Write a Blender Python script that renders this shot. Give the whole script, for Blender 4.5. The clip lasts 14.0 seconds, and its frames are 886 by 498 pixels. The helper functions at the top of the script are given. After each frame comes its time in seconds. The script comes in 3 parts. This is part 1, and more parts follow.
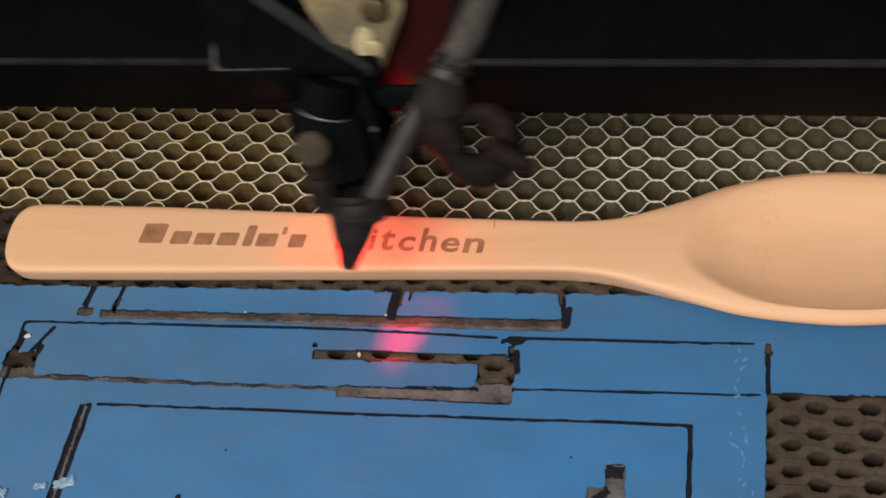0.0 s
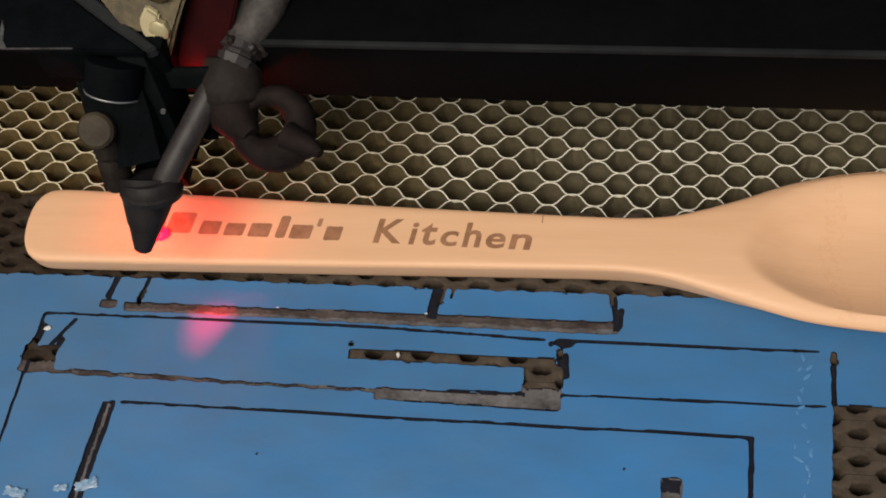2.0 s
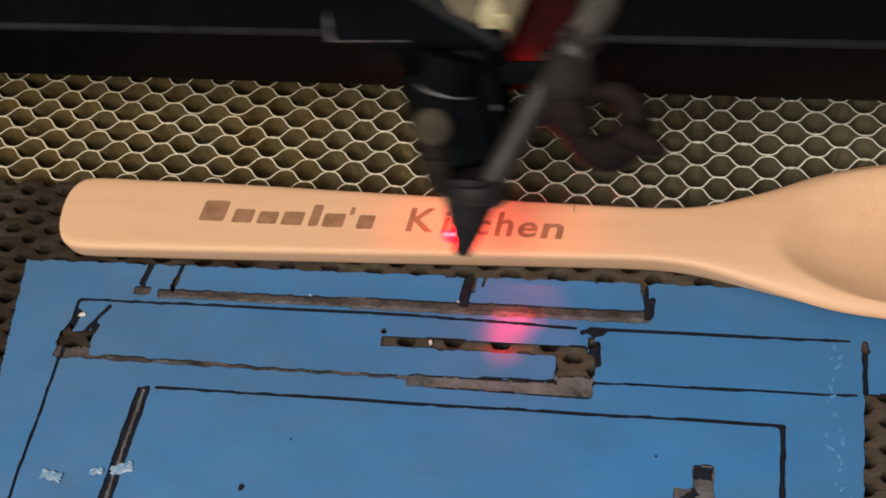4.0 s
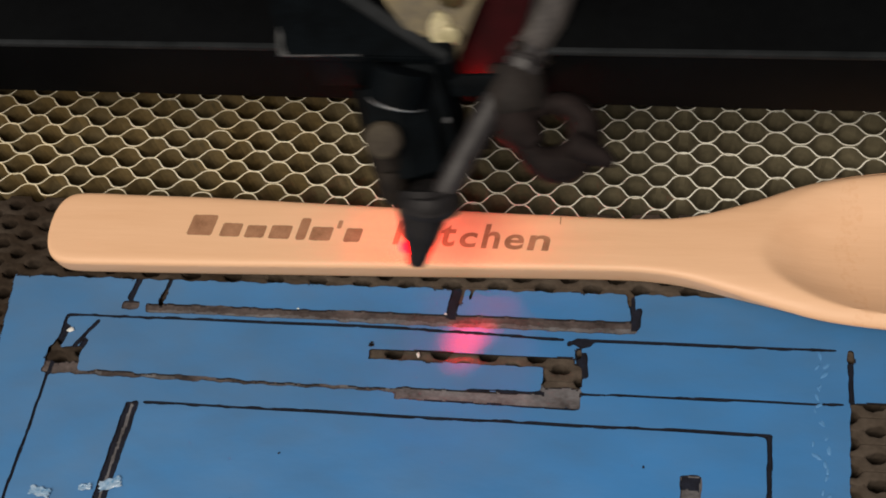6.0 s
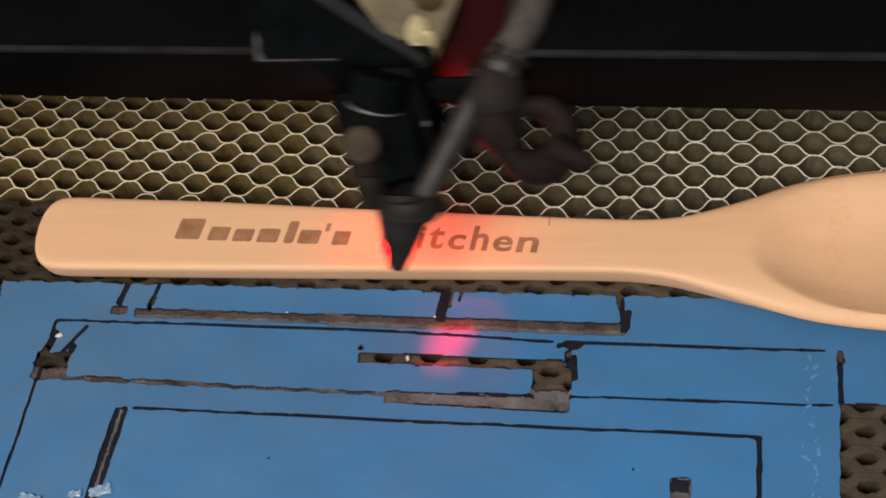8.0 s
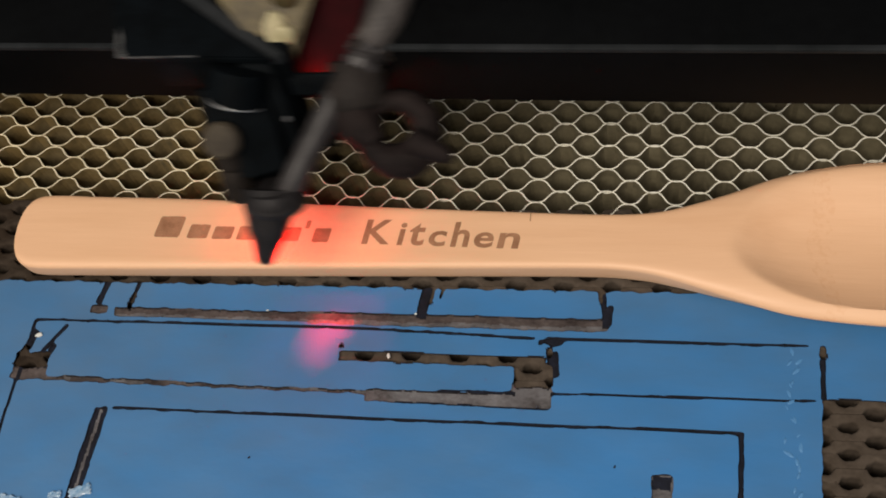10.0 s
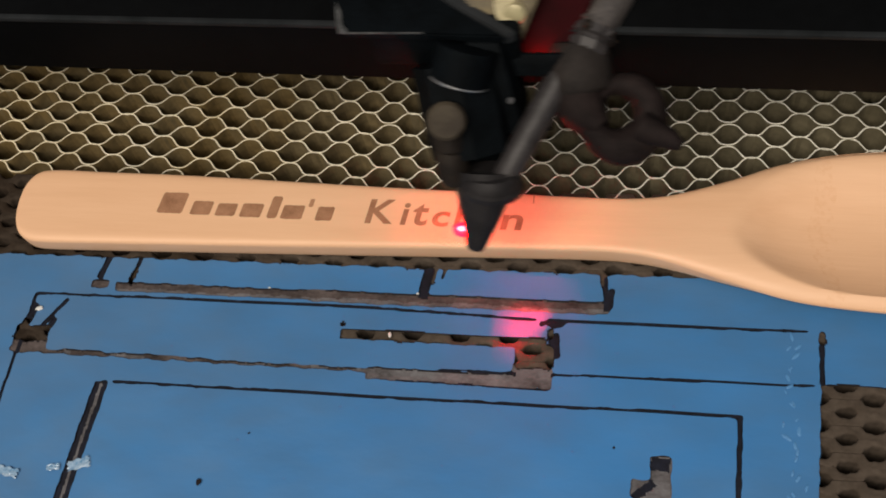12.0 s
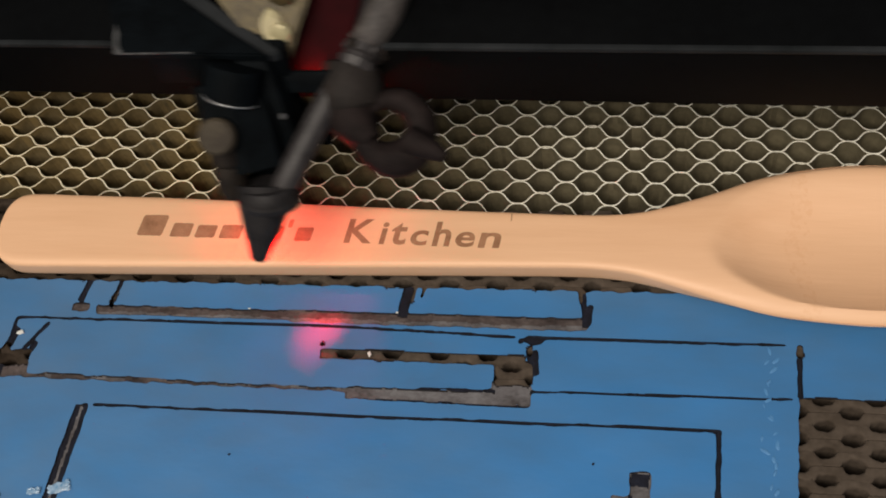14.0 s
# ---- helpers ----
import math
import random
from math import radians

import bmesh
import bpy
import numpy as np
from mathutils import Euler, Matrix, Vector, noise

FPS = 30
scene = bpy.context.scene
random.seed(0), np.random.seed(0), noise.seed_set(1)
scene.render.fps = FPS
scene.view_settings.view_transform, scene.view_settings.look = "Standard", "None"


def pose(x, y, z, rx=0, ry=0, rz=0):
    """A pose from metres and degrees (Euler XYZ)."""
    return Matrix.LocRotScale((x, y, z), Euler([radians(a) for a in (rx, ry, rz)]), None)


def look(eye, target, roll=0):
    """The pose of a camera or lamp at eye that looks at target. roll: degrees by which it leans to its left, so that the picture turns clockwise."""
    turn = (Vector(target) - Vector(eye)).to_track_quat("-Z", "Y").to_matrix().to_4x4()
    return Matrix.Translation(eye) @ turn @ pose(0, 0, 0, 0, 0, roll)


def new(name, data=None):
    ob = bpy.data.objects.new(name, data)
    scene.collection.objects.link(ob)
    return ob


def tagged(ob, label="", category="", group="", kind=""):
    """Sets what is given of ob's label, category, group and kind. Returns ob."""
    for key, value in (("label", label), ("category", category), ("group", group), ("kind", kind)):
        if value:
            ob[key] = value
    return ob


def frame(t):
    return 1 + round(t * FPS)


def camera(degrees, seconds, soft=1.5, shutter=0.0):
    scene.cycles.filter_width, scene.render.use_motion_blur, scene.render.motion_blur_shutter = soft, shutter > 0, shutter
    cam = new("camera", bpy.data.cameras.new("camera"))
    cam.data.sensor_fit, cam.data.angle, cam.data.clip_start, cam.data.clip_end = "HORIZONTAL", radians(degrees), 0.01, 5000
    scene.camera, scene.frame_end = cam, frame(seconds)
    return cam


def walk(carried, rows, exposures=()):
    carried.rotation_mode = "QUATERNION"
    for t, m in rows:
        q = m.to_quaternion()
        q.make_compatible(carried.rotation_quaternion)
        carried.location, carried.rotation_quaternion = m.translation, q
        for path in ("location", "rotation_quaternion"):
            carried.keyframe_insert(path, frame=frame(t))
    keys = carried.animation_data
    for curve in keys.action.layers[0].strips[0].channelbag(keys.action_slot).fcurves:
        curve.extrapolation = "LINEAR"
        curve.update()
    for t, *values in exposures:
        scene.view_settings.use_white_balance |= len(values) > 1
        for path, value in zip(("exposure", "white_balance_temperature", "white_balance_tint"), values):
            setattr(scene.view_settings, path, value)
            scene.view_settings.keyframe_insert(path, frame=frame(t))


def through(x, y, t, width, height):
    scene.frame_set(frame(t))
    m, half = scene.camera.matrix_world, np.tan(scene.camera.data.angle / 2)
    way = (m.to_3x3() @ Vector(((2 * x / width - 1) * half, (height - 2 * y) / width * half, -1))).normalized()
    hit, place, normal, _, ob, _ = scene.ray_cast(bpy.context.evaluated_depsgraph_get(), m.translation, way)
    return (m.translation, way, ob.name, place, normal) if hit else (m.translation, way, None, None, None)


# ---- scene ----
cam = camera(45.3, 14.0, soft=1.85, shutter=0.30)
PATH = [
    (0, (0.1691, -0.1072, 0.2899), (0.1323, -0.0099, 0.1191), -17.2),
    (0.5, (0.1617, -0.1021, 0.2788), (0.1256, -0.0054, 0.1075), -16.7),
    (1, (0.1613, -0.0971, 0.2798), (0.1252, -0.0022, 0.1074), -16.9),
    (1.5, (0.1555, -0.0946, 0.2796), (0.1185, -0.0001, 0.1072), -17.2),
    (2, (0.1533, -0.0970, 0.2788), (0.1163, -0.0025, 0.1065), -16.8),
    (2.5, (0.1504, -0.0976, 0.2784), (0.1128, -0.0036, 0.1059), -16.9),
    (3, (0.1464, -0.0999, 0.2809), (0.1081, -0.0067, 0.1081), -17.2),
    (5.5, (0.1492, -0.1016, 0.2808), (0.1108, -0.0063, 0.1092), -17.3),
    (6, (0.1499, -0.1005, 0.2816), (0.1119, -0.0050, 0.1100), -17.2),
    (6.5, (0.1505, -0.1015, 0.2807), (0.1127, -0.0047, 0.1097), -17.0),
    (7, (0.1514, -0.0956, 0.2824), (0.1140, -0.0017, 0.1097), -17.6),
    (9.5, (0.1548, -0.0969, 0.2809), (0.1171, -0.0035, 0.1082), -18.2),
    (10, (0.1574, -0.0924, 0.2802), (0.1199, -0.0005, 0.1065), -18.6),
    (10.5, (0.1533, -0.0919, 0.2794), (0.1158, -0.0020, 0.1047), -19.1),
    (11, (0.1491, -0.0989, 0.2761), (0.1107, -0.0075, 0.1024), -18.6),
    (11.5, (0.1483, -0.0931, 0.2820), (0.1109, -0.0055, 0.1061), -18.8),
    (12, (0.1536, -0.0979, 0.2793), (0.1182, -0.0061, 0.1051), -16.5),
    (12.5, (0.1590, -0.0993, 0.2807), (0.1224, -0.0059, 0.1076), -16.4),
    (13, (0.1600, -0.1036, 0.2795), (0.1242, -0.0057, 0.1088), -15.2),
    (13.5, (0.1583, -0.0942, 0.2822), (0.1227, 0.0002, 0.1096), -16.5),
    (14, (0.1597, -0.0982, 0.2789), (0.1244, -0.0030, 0.1066), -16.6),
]
walk(cam, [(t, look(eye, target, roll)) for t, eye, target, roll in PATH])

# ---- light: a lit workshop ceiling above the open machine ----
world = bpy.data.worlds.new("world")
scene.world = world
world.use_nodes = True
world.node_tree.nodes["Background"].inputs[0].default_value = (0.90, 0.93, 1.0, 1)
world.node_tree.nodes["Background"].inputs[1].default_value = 0.22


def area_lamp(name, eye, target, sx, sy, watts, colour):
    d = bpy.data.lights.new(name, "AREA")
    d.shape, d.size, d.size_y, d.energy, d.color = "RECTANGLE", sx, sy, watts, colour
    ob = new(name, d)
    ob.matrix_world = look(eye, target)
    return ob


area_lamp("ceiling_lamp", (-0.12, -0.66, 1.15), (0.08, 0.05, 0), 1.0, 0.7, 20.4, (1.0, 0.90, 0.78))
scene.view_settings.exposure = 0.02


# ---- materials ----
def material(name, colour, rough=0.5, metal=0.0, dark=None, scale=60.0, bump=0.0, bscale=300.0, stretch=(1, 1, 1), spec=0.5, coat=0.0):
    """Principled material with two scales of colour variation and fine relief, in object space."""
    m = bpy.data.materials.new(name)
    m.use_nodes = True
    nt = m.node_tree
    b = nt.nodes["Principled BSDF"]
    b.inputs["Roughness"].default_value, b.inputs["Metallic"].default_value = rough, metal
    b.inputs["Specular IOR Level"].default_value = spec
    b.inputs["Coat Weight"].default_value = coat
    co = nt.nodes.new("ShaderNodeTexCoord")
    mp = nt.nodes.new("ShaderNodeMapping")
    mp.inputs["Scale"].default_value = stretch
    nt.links.new(co.outputs["Object"], mp.inputs["Vector"])
    big, fine = nt.nodes.new("ShaderNodeTexNoise"), nt.nodes.new("ShaderNodeTexNoise")
    big.inputs["Scale"].default_value, fine.inputs["Scale"].default_value = scale, scale * 7.3
    big.inputs["Detail"].default_value = fine.inputs["Detail"].default_value = 4
    nt.links.new(mp.outputs[0], big.inputs["Vector"]), nt.links.new(mp.outputs[0], fine.inputs["Vector"])
    add = nt.nodes.new("ShaderNodeMath")
    add.operation = "MULTIPLY_ADD"
    nt.links.new(fine.outputs[0], add.inputs[0])
    add.inputs[1].default_value = 0.5
    nt.links.new(big.outputs[0], add.inputs[2])
    ramp = nt.nodes.new("ShaderNodeValToRGB")
    ramp.color_ramp.elements[0].position, ramp.color_ramp.elements[1].position = 0.5, 1.0
    ramp.color_ramp.elements[0].color = (*(dark or [c * 0.8 for c in colour]), 1)
    ramp.color_ramp.elements[1].color = (*colour, 1)
    nt.links.new(add.outputs[0], ramp.inputs[0]), nt.links.new(ramp.outputs[0], b.inputs["Base Color"])
    if bump:
        n, bp = nt.nodes.new("ShaderNodeTexNoise"), nt.nodes.new("ShaderNodeBump")
        n.inputs["Scale"].default_value, n.inputs["Detail"].default_value = bscale, 3
        nt.links.new(mp.outputs[0], n.inputs["Vector"])
        bp.inputs["Strength"].default_value, bp.inputs["Distance"].default_value = bump, 0.0006
        nt.links.new(n.outputs[0], bp.inputs["Height"]), nt.links.new(bp.outputs[0], b.inputs["Normal"])
    return m


def glowing(name, colour, strength):
    m = bpy.data.materials.new(name)
    m.use_nodes = True
    b = m.node_tree.nodes["Principled BSDF"]
    b.inputs["Base Color"].default_value = (*colour, 1)
    b.inputs["Emission Color"].default_value, b.inputs["Emission Strength"].default_value = (*colour, 1), strength
    return m


WOOD = material("beech", (0.83, 0.515, 0.312), 0.52, dark=(0.74, 0.435, 0.248), scale=28, stretch=(0.16, 1.6, 1.6), bump=0.12, bscale=500)
BURN = material("burnt_wood", (0.40, 0.200, 0.105), 0.8, dark=(0.24, 0.110, 0.052), scale=260)
BLUE = material("blue_board", (0.032, 0.172, 0.415), 0.48, dark=(0.046, 0.140, 0.285), scale=16, bump=0.25, bscale=160, stretch=(0.6, 1.2, 1))
CHAR = material("char", (0.020, 0.016, 0.016), 0.85, dark=(0.006, 0.005, 0.006), scale=500, bump=0.5, bscale=900, spec=0.2)
SCORE = material("scored_groove", (0.013, 0.015, 0.026), 0.8, dark=(0.005, 0.005, 0.007), scale=260, bump=0.3, bscale=900, spec=0.15)
RESIDUE = material("burnt_face", (0.105, 0.085, 0.080), 0.9, dark=(0.024, 0.018, 0.017), scale=150, bump=0.6, bscale=500, stretch=(0.6, 1, 1), spec=0.2)
DUST = material("dusty_face", (0.160, 0.155, 0.162), 0.9, dark=(0.050, 0.044, 0.044), scale=150, bump=0.5, bscale=500, stretch=(0.6, 1, 1), spec=0.2)
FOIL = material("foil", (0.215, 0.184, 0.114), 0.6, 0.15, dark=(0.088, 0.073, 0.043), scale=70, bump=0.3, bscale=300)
# top edges of the same foil, their glint put into a near-white colour
FOIL_GLINT = material("foil_glint", (0.95, 0.93, 0.82), 0.36, 0.0, dark=(0.74, 0.70, 0.56), scale=60)
SOOT = material("sooty_crust", (0.096, 0.075, 0.058), 0.92, 0.0, dark=(0.044, 0.033, 0.024), scale=90, bump=0.5, bscale=420, spec=0.15)
TRAY = material("tray", (0.022, 0.015, 0.011), 0.8, dark=(0.018, 0.014, 0.010), scale=90, bump=0.3)
BLACK = material("black_steel", (0.0024, 0.0027, 0.0030), 0.6, dark=(0.0012, 0.0013, 0.0015), scale=40, spec=0.05)
HEADM = material("black_plastic", (0.0030, 0.0045, 0.0058), 0.65, dark=(0.0012, 0.0017, 0.0021), scale=120, bump=0.2, bscale=700, spec=0.05)
NOZZLE = material("grey_plastic", (0.021, 0.019, 0.0195), 0.6, dark=(0.009, 0.0080, 0.0083), scale=200, bump=0.3, bscale=700, spec=0.2)
WORN = material("worn_black", (0.028, 0.030, 0.032), 0.6, dark=(0.0035, 0.0048, 0.005), scale=14, spec=0.1)
BROWN = material("brown_plastic", (0.017, 0.0115, 0.0105), 0.75, dark=(0.005, 0.0032, 0.003), scale=150, bump=0.2, spec=0.12)
SMOKY = material("smoky_hose", (0.105, 0.092, 0.084), 0.42, dark=(0.016, 0.013, 0.012), scale=120, bump=0.6, bscale=220, coat=0.1)
PIPE = material("grey_pipe", (0.040, 0.036, 0.036), 0.5, dark=(0.014, 0.012, 0.012), scale=160, bump=0.3, spec=0.3)
UMBER = material("umber_plastic", (0.020, 0.015, 0.011), 0.7, dark=(0.008, 0.006, 0.005), scale=180, bump=0.3, spec=0.15)
OLIVE = material("olive_plastic", (0.058, 0.046, 0.030), 0.65, dark=(0.028, 0.021, 0.014), scale=150, spec=0.2)
OLD = material("dull_clip", (0.026, 0.021, 0.0185), 0.7, dark=(0.011, 0.009, 0.008), scale=110, bump=0.5, bscale=260, spec=0.15)
# black bracket; the red light falling on it is mixed into its colour
RED_LIT_BRACKET = material("bracket", (0.022, 0.0008, 0.0018), 0.7, dark=(0.012, 0.0005, 0.0010), scale=150, spec=0.06)
BRASS = material("brass", (0.120, 0.090, 0.034), 0.5, 0.4, dark=(0.035, 0.027, 0.014), scale=75, bump=0.3)
CREAM = material("pale_brass", (0.44, 0.39, 0.22), 0.45, 0.2, dark=(0.35, 0.30, 0.18), scale=200)
STEEL = material("steel", (0.40, 0.40, 0.40), 0.4, 0.8, scale=200)
DULL = material("dull_steel", (0.17, 0.17, 0.165), 0.5, 0.5, dark=(0.03, 0.03, 0.03), scale=180)
# clear tape; the pale colour paints in its white glare
TAPE_GLARE = material("glare_on_tape", (0.42, 0.52, 0.62), 0.15, dark=(0.07, 0.20, 0.36), scale=200, bump=0.6, bscale=500)
TAPED = material("tape_on_blue", (0.085, 0.235, 0.455), 0.6, dark=(0.046, 0.185, 0.405), scale=400, bump=0.2, bscale=260)
PALE = material("pale_paper", (0.70, 0.70, 0.66), 0.8, scale=300)
BENCH = material("bench_wood", (0.20, 0.13, 0.08), 0.6, scale=12, stretch=(0.2, 2, 1))
SPARK = glowing("spark", (1.0, 0.00010, 0.0006), 260)
CORE = glowing("spark_core", (1.0, 0.42, 0.60), 3.0)
RED = glowing("red_diode", (1.0, 0.002, 0.014), 560000)
# for an added mask that leaks a faint halo round the red spot
MASKING = bpy.data.materials.new("masking")
MASKING.use_nodes = True
mask_clear, mask_mix = MASKING.node_tree.nodes.new("ShaderNodeBsdfTransparent"), MASKING.node_tree.nodes.new("ShaderNodeMixShader")
mask_clear.inputs[0].default_value, mask_mix.inputs[0].default_value = (0.030, 0.009, 0.010, 1), 0.75
MASKING.node_tree.links.new(MASKING.node_tree.nodes["Principled BSDF"].outputs[0], mask_mix.inputs[1])
MASKING.node_tree.links.new(mask_clear.outputs[0], mask_mix.inputs[2])
MASKING.node_tree.links.new(mask_mix.outputs[0], MASKING.node_tree.nodes["Material Output"].inputs[0])
MASKING.node_tree.nodes["Principled BSDF"].inputs["Base Color"].default_value = (0.01, 0.01, 0.01, 1)
REDGLOW = glowing("added_red_glow", (1.0, 0.008, 0.03), 205)
REDLAMP = glowing("red_lamp", (1.0, 0.0001, 0.0006), 115)


def tint_along_x(m, colour, low, high, speck=0.0):
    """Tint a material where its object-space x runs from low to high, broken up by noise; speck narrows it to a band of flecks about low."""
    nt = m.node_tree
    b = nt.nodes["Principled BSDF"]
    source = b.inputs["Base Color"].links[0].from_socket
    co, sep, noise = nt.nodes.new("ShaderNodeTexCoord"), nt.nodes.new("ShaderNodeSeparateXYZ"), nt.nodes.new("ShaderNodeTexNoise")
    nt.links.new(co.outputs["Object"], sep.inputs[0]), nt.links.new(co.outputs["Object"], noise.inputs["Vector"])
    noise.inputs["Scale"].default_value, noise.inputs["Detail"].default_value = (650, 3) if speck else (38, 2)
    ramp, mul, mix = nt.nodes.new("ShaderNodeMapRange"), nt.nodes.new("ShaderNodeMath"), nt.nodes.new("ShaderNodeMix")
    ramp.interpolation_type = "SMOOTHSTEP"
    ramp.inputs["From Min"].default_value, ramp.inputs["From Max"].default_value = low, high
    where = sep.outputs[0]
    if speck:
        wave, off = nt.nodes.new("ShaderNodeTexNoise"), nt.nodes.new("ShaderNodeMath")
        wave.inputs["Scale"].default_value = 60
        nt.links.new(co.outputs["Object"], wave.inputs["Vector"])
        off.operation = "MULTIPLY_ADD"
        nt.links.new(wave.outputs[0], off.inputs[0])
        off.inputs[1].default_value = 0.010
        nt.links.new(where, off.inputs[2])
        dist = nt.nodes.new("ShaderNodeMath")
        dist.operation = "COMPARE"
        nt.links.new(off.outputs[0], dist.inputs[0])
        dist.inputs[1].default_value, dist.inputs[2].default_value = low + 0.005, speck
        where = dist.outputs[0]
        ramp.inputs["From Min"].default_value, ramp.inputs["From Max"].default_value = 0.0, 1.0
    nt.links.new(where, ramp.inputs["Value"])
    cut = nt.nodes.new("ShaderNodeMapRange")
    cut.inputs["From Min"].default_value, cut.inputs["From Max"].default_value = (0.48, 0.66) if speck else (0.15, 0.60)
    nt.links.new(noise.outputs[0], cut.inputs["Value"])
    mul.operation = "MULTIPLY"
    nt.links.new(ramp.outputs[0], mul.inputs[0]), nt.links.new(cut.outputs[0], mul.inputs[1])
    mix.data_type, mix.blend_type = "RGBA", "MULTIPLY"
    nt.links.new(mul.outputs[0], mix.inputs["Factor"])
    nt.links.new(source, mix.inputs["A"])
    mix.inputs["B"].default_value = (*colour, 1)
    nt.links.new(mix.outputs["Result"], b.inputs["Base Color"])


tint_along_x(SOOT, (0.32, 0.27, 0.22), -0.08, -0.13)
# the sheet turns redder and less blue towards the west
tint_along_x(BLUE, (1.50, 1.0, 0.88), 0.10, -0.04)
# the foil turns yellower towards the west
tint_along_x(FOIL, (1.22, 0.96, 0.56), 0.01, -0.14)
tint_along_x(FOIL_GLINT, (1.0, 0.90, 0.72), 0.01, -0.14)
tint_along_x(WOOD, (0.96, 0.92, 0.88), 0.2060, 0.0, 0.0024)


# ---- mesh helpers ----
def finish(name, bm, mat, smooth=True):
    me = bpy.data.meshes.new(name)
    bmesh.ops.recalc_face_normals(bm, faces=bm.faces[:])
    bm.to_mesh(me)
    bm.free()
    for m in (mat if isinstance(mat, (list, tuple)) else [mat]):
        me.materials.append(m)
    for p in me.polygons:
        p.use_smooth = smooth
    if smooth:
        me.set_sharp_from_angle(angle=radians(38))
    return me


def part(name, bm, mat, parent, label="", smooth=True):
    ob = new(name, finish(name, bm, mat, smooth))
    ob.parent = parent
    return tagged(ob, label)


def thing(name, label, category, kind="", group="", at=None):
    ob = new(name)
    ob.empty_display_size = 0.02
    if at is not None:
        ob.matrix_basis = at
    return tagged(ob, label, category, group, kind)


def box(x0, x1, y0, y1, z0, z1, bevel=0.0008, bm=None):
    bm = bm or bmesh.new()
    m = Matrix.Translation(((x0 + x1) / 2, (y0 + y1) / 2, (z0 + z1) / 2)) @ Matrix.Diagonal((x1 - x0, y1 - y0, z1 - z0, 1))
    vs = bmesh.ops.create_cube(bm, size=1, matrix=m)["verts"]
    if bevel:
        es = {e for v in vs for e in v.link_edges}
        bmesh.ops.bevel(bm, geom=list(es), offset=bevel, segments=2, affect="EDGES", profile=0.6)
    return bm


def loft(rings, n=28, bm=None, caps=True):
    """Rings: (centre, radius, axis) or (centre, radius); joined into one tube."""
    bm = bm or bmesh.new()
    rows = []
    for i, r in enumerate(rings):
        c, rad = Vector(r[0]), r[1]
        if len(r) > 2:
            ax = Vector(r[2])
        else:
            ax = Vector(rings[min(i + 1, len(rings) - 1)][0]) - Vector(rings[max(i - 1, 0)][0])
        q = ax.normalized().to_track_quat("Z", "Y") if ax.length > 1e-9 else Vector((0, 0, 1)).to_track_quat("Z", "Y")
        rows.append([bm.verts.new(c + q @ Vector((rad * math.cos(2 * math.pi * k / n), rad * math.sin(2 * math.pi * k / n), 0))) for k in range(n)])
    for a, b in zip(rows, rows[1:]):
        for k in range(n):
            bm.faces.new((a[k], a[(k + 1) % n], b[(k + 1) % n], b[k]))
    if caps:
        bm.faces.new(rows[0]), bm.faces.new(rows[-1][::-1])
    return bm


def mm(*v):
    return tuple(c / 1000 for c in v)


# ---- the machine: tray, walls, honeycomb bed ----
tray = tagged(new("floor", finish("floor", box(-0.35, 0.55, -0.35, 0.40, -0.034, -0.0154, 0), TRAY)), "dark scorched steel tray under the honeycomb bed", "tray", kind="structure")
for nm, b in (("wall_west", (-0.36, -0.35, -0.36, 0.41, -0.034, 0.10)), ("wall_east", (0.55, 0.56, -0.36, 0.41, -0.034, 0.10)),
              ("wall_north", (-0.35, 0.55, 0.40, 0.41, -0.034, 0.28)), ("wall_south", (-0.35, 0.55, -0.36, -0.35, -0.034, 0.06))):
    tagged(new(nm, finish(nm, box(*b, 0.001), BLACK)), "black painted sheet steel side of the engraving machine", "machine wall", kind="structure")

PITCH, STEP, DEEP = 0.0141, 0.0042, 0.0140
CRUST_STEP = 0.0037
BED_Z = -0.0008
bed = thing("honeycomb_bed", "dull expanded metal honeycomb cutting bed, sooty from use", "honeycomb bed", at=pose(0.132, 0.1085, BED_Z, 0, 0, -1.5))


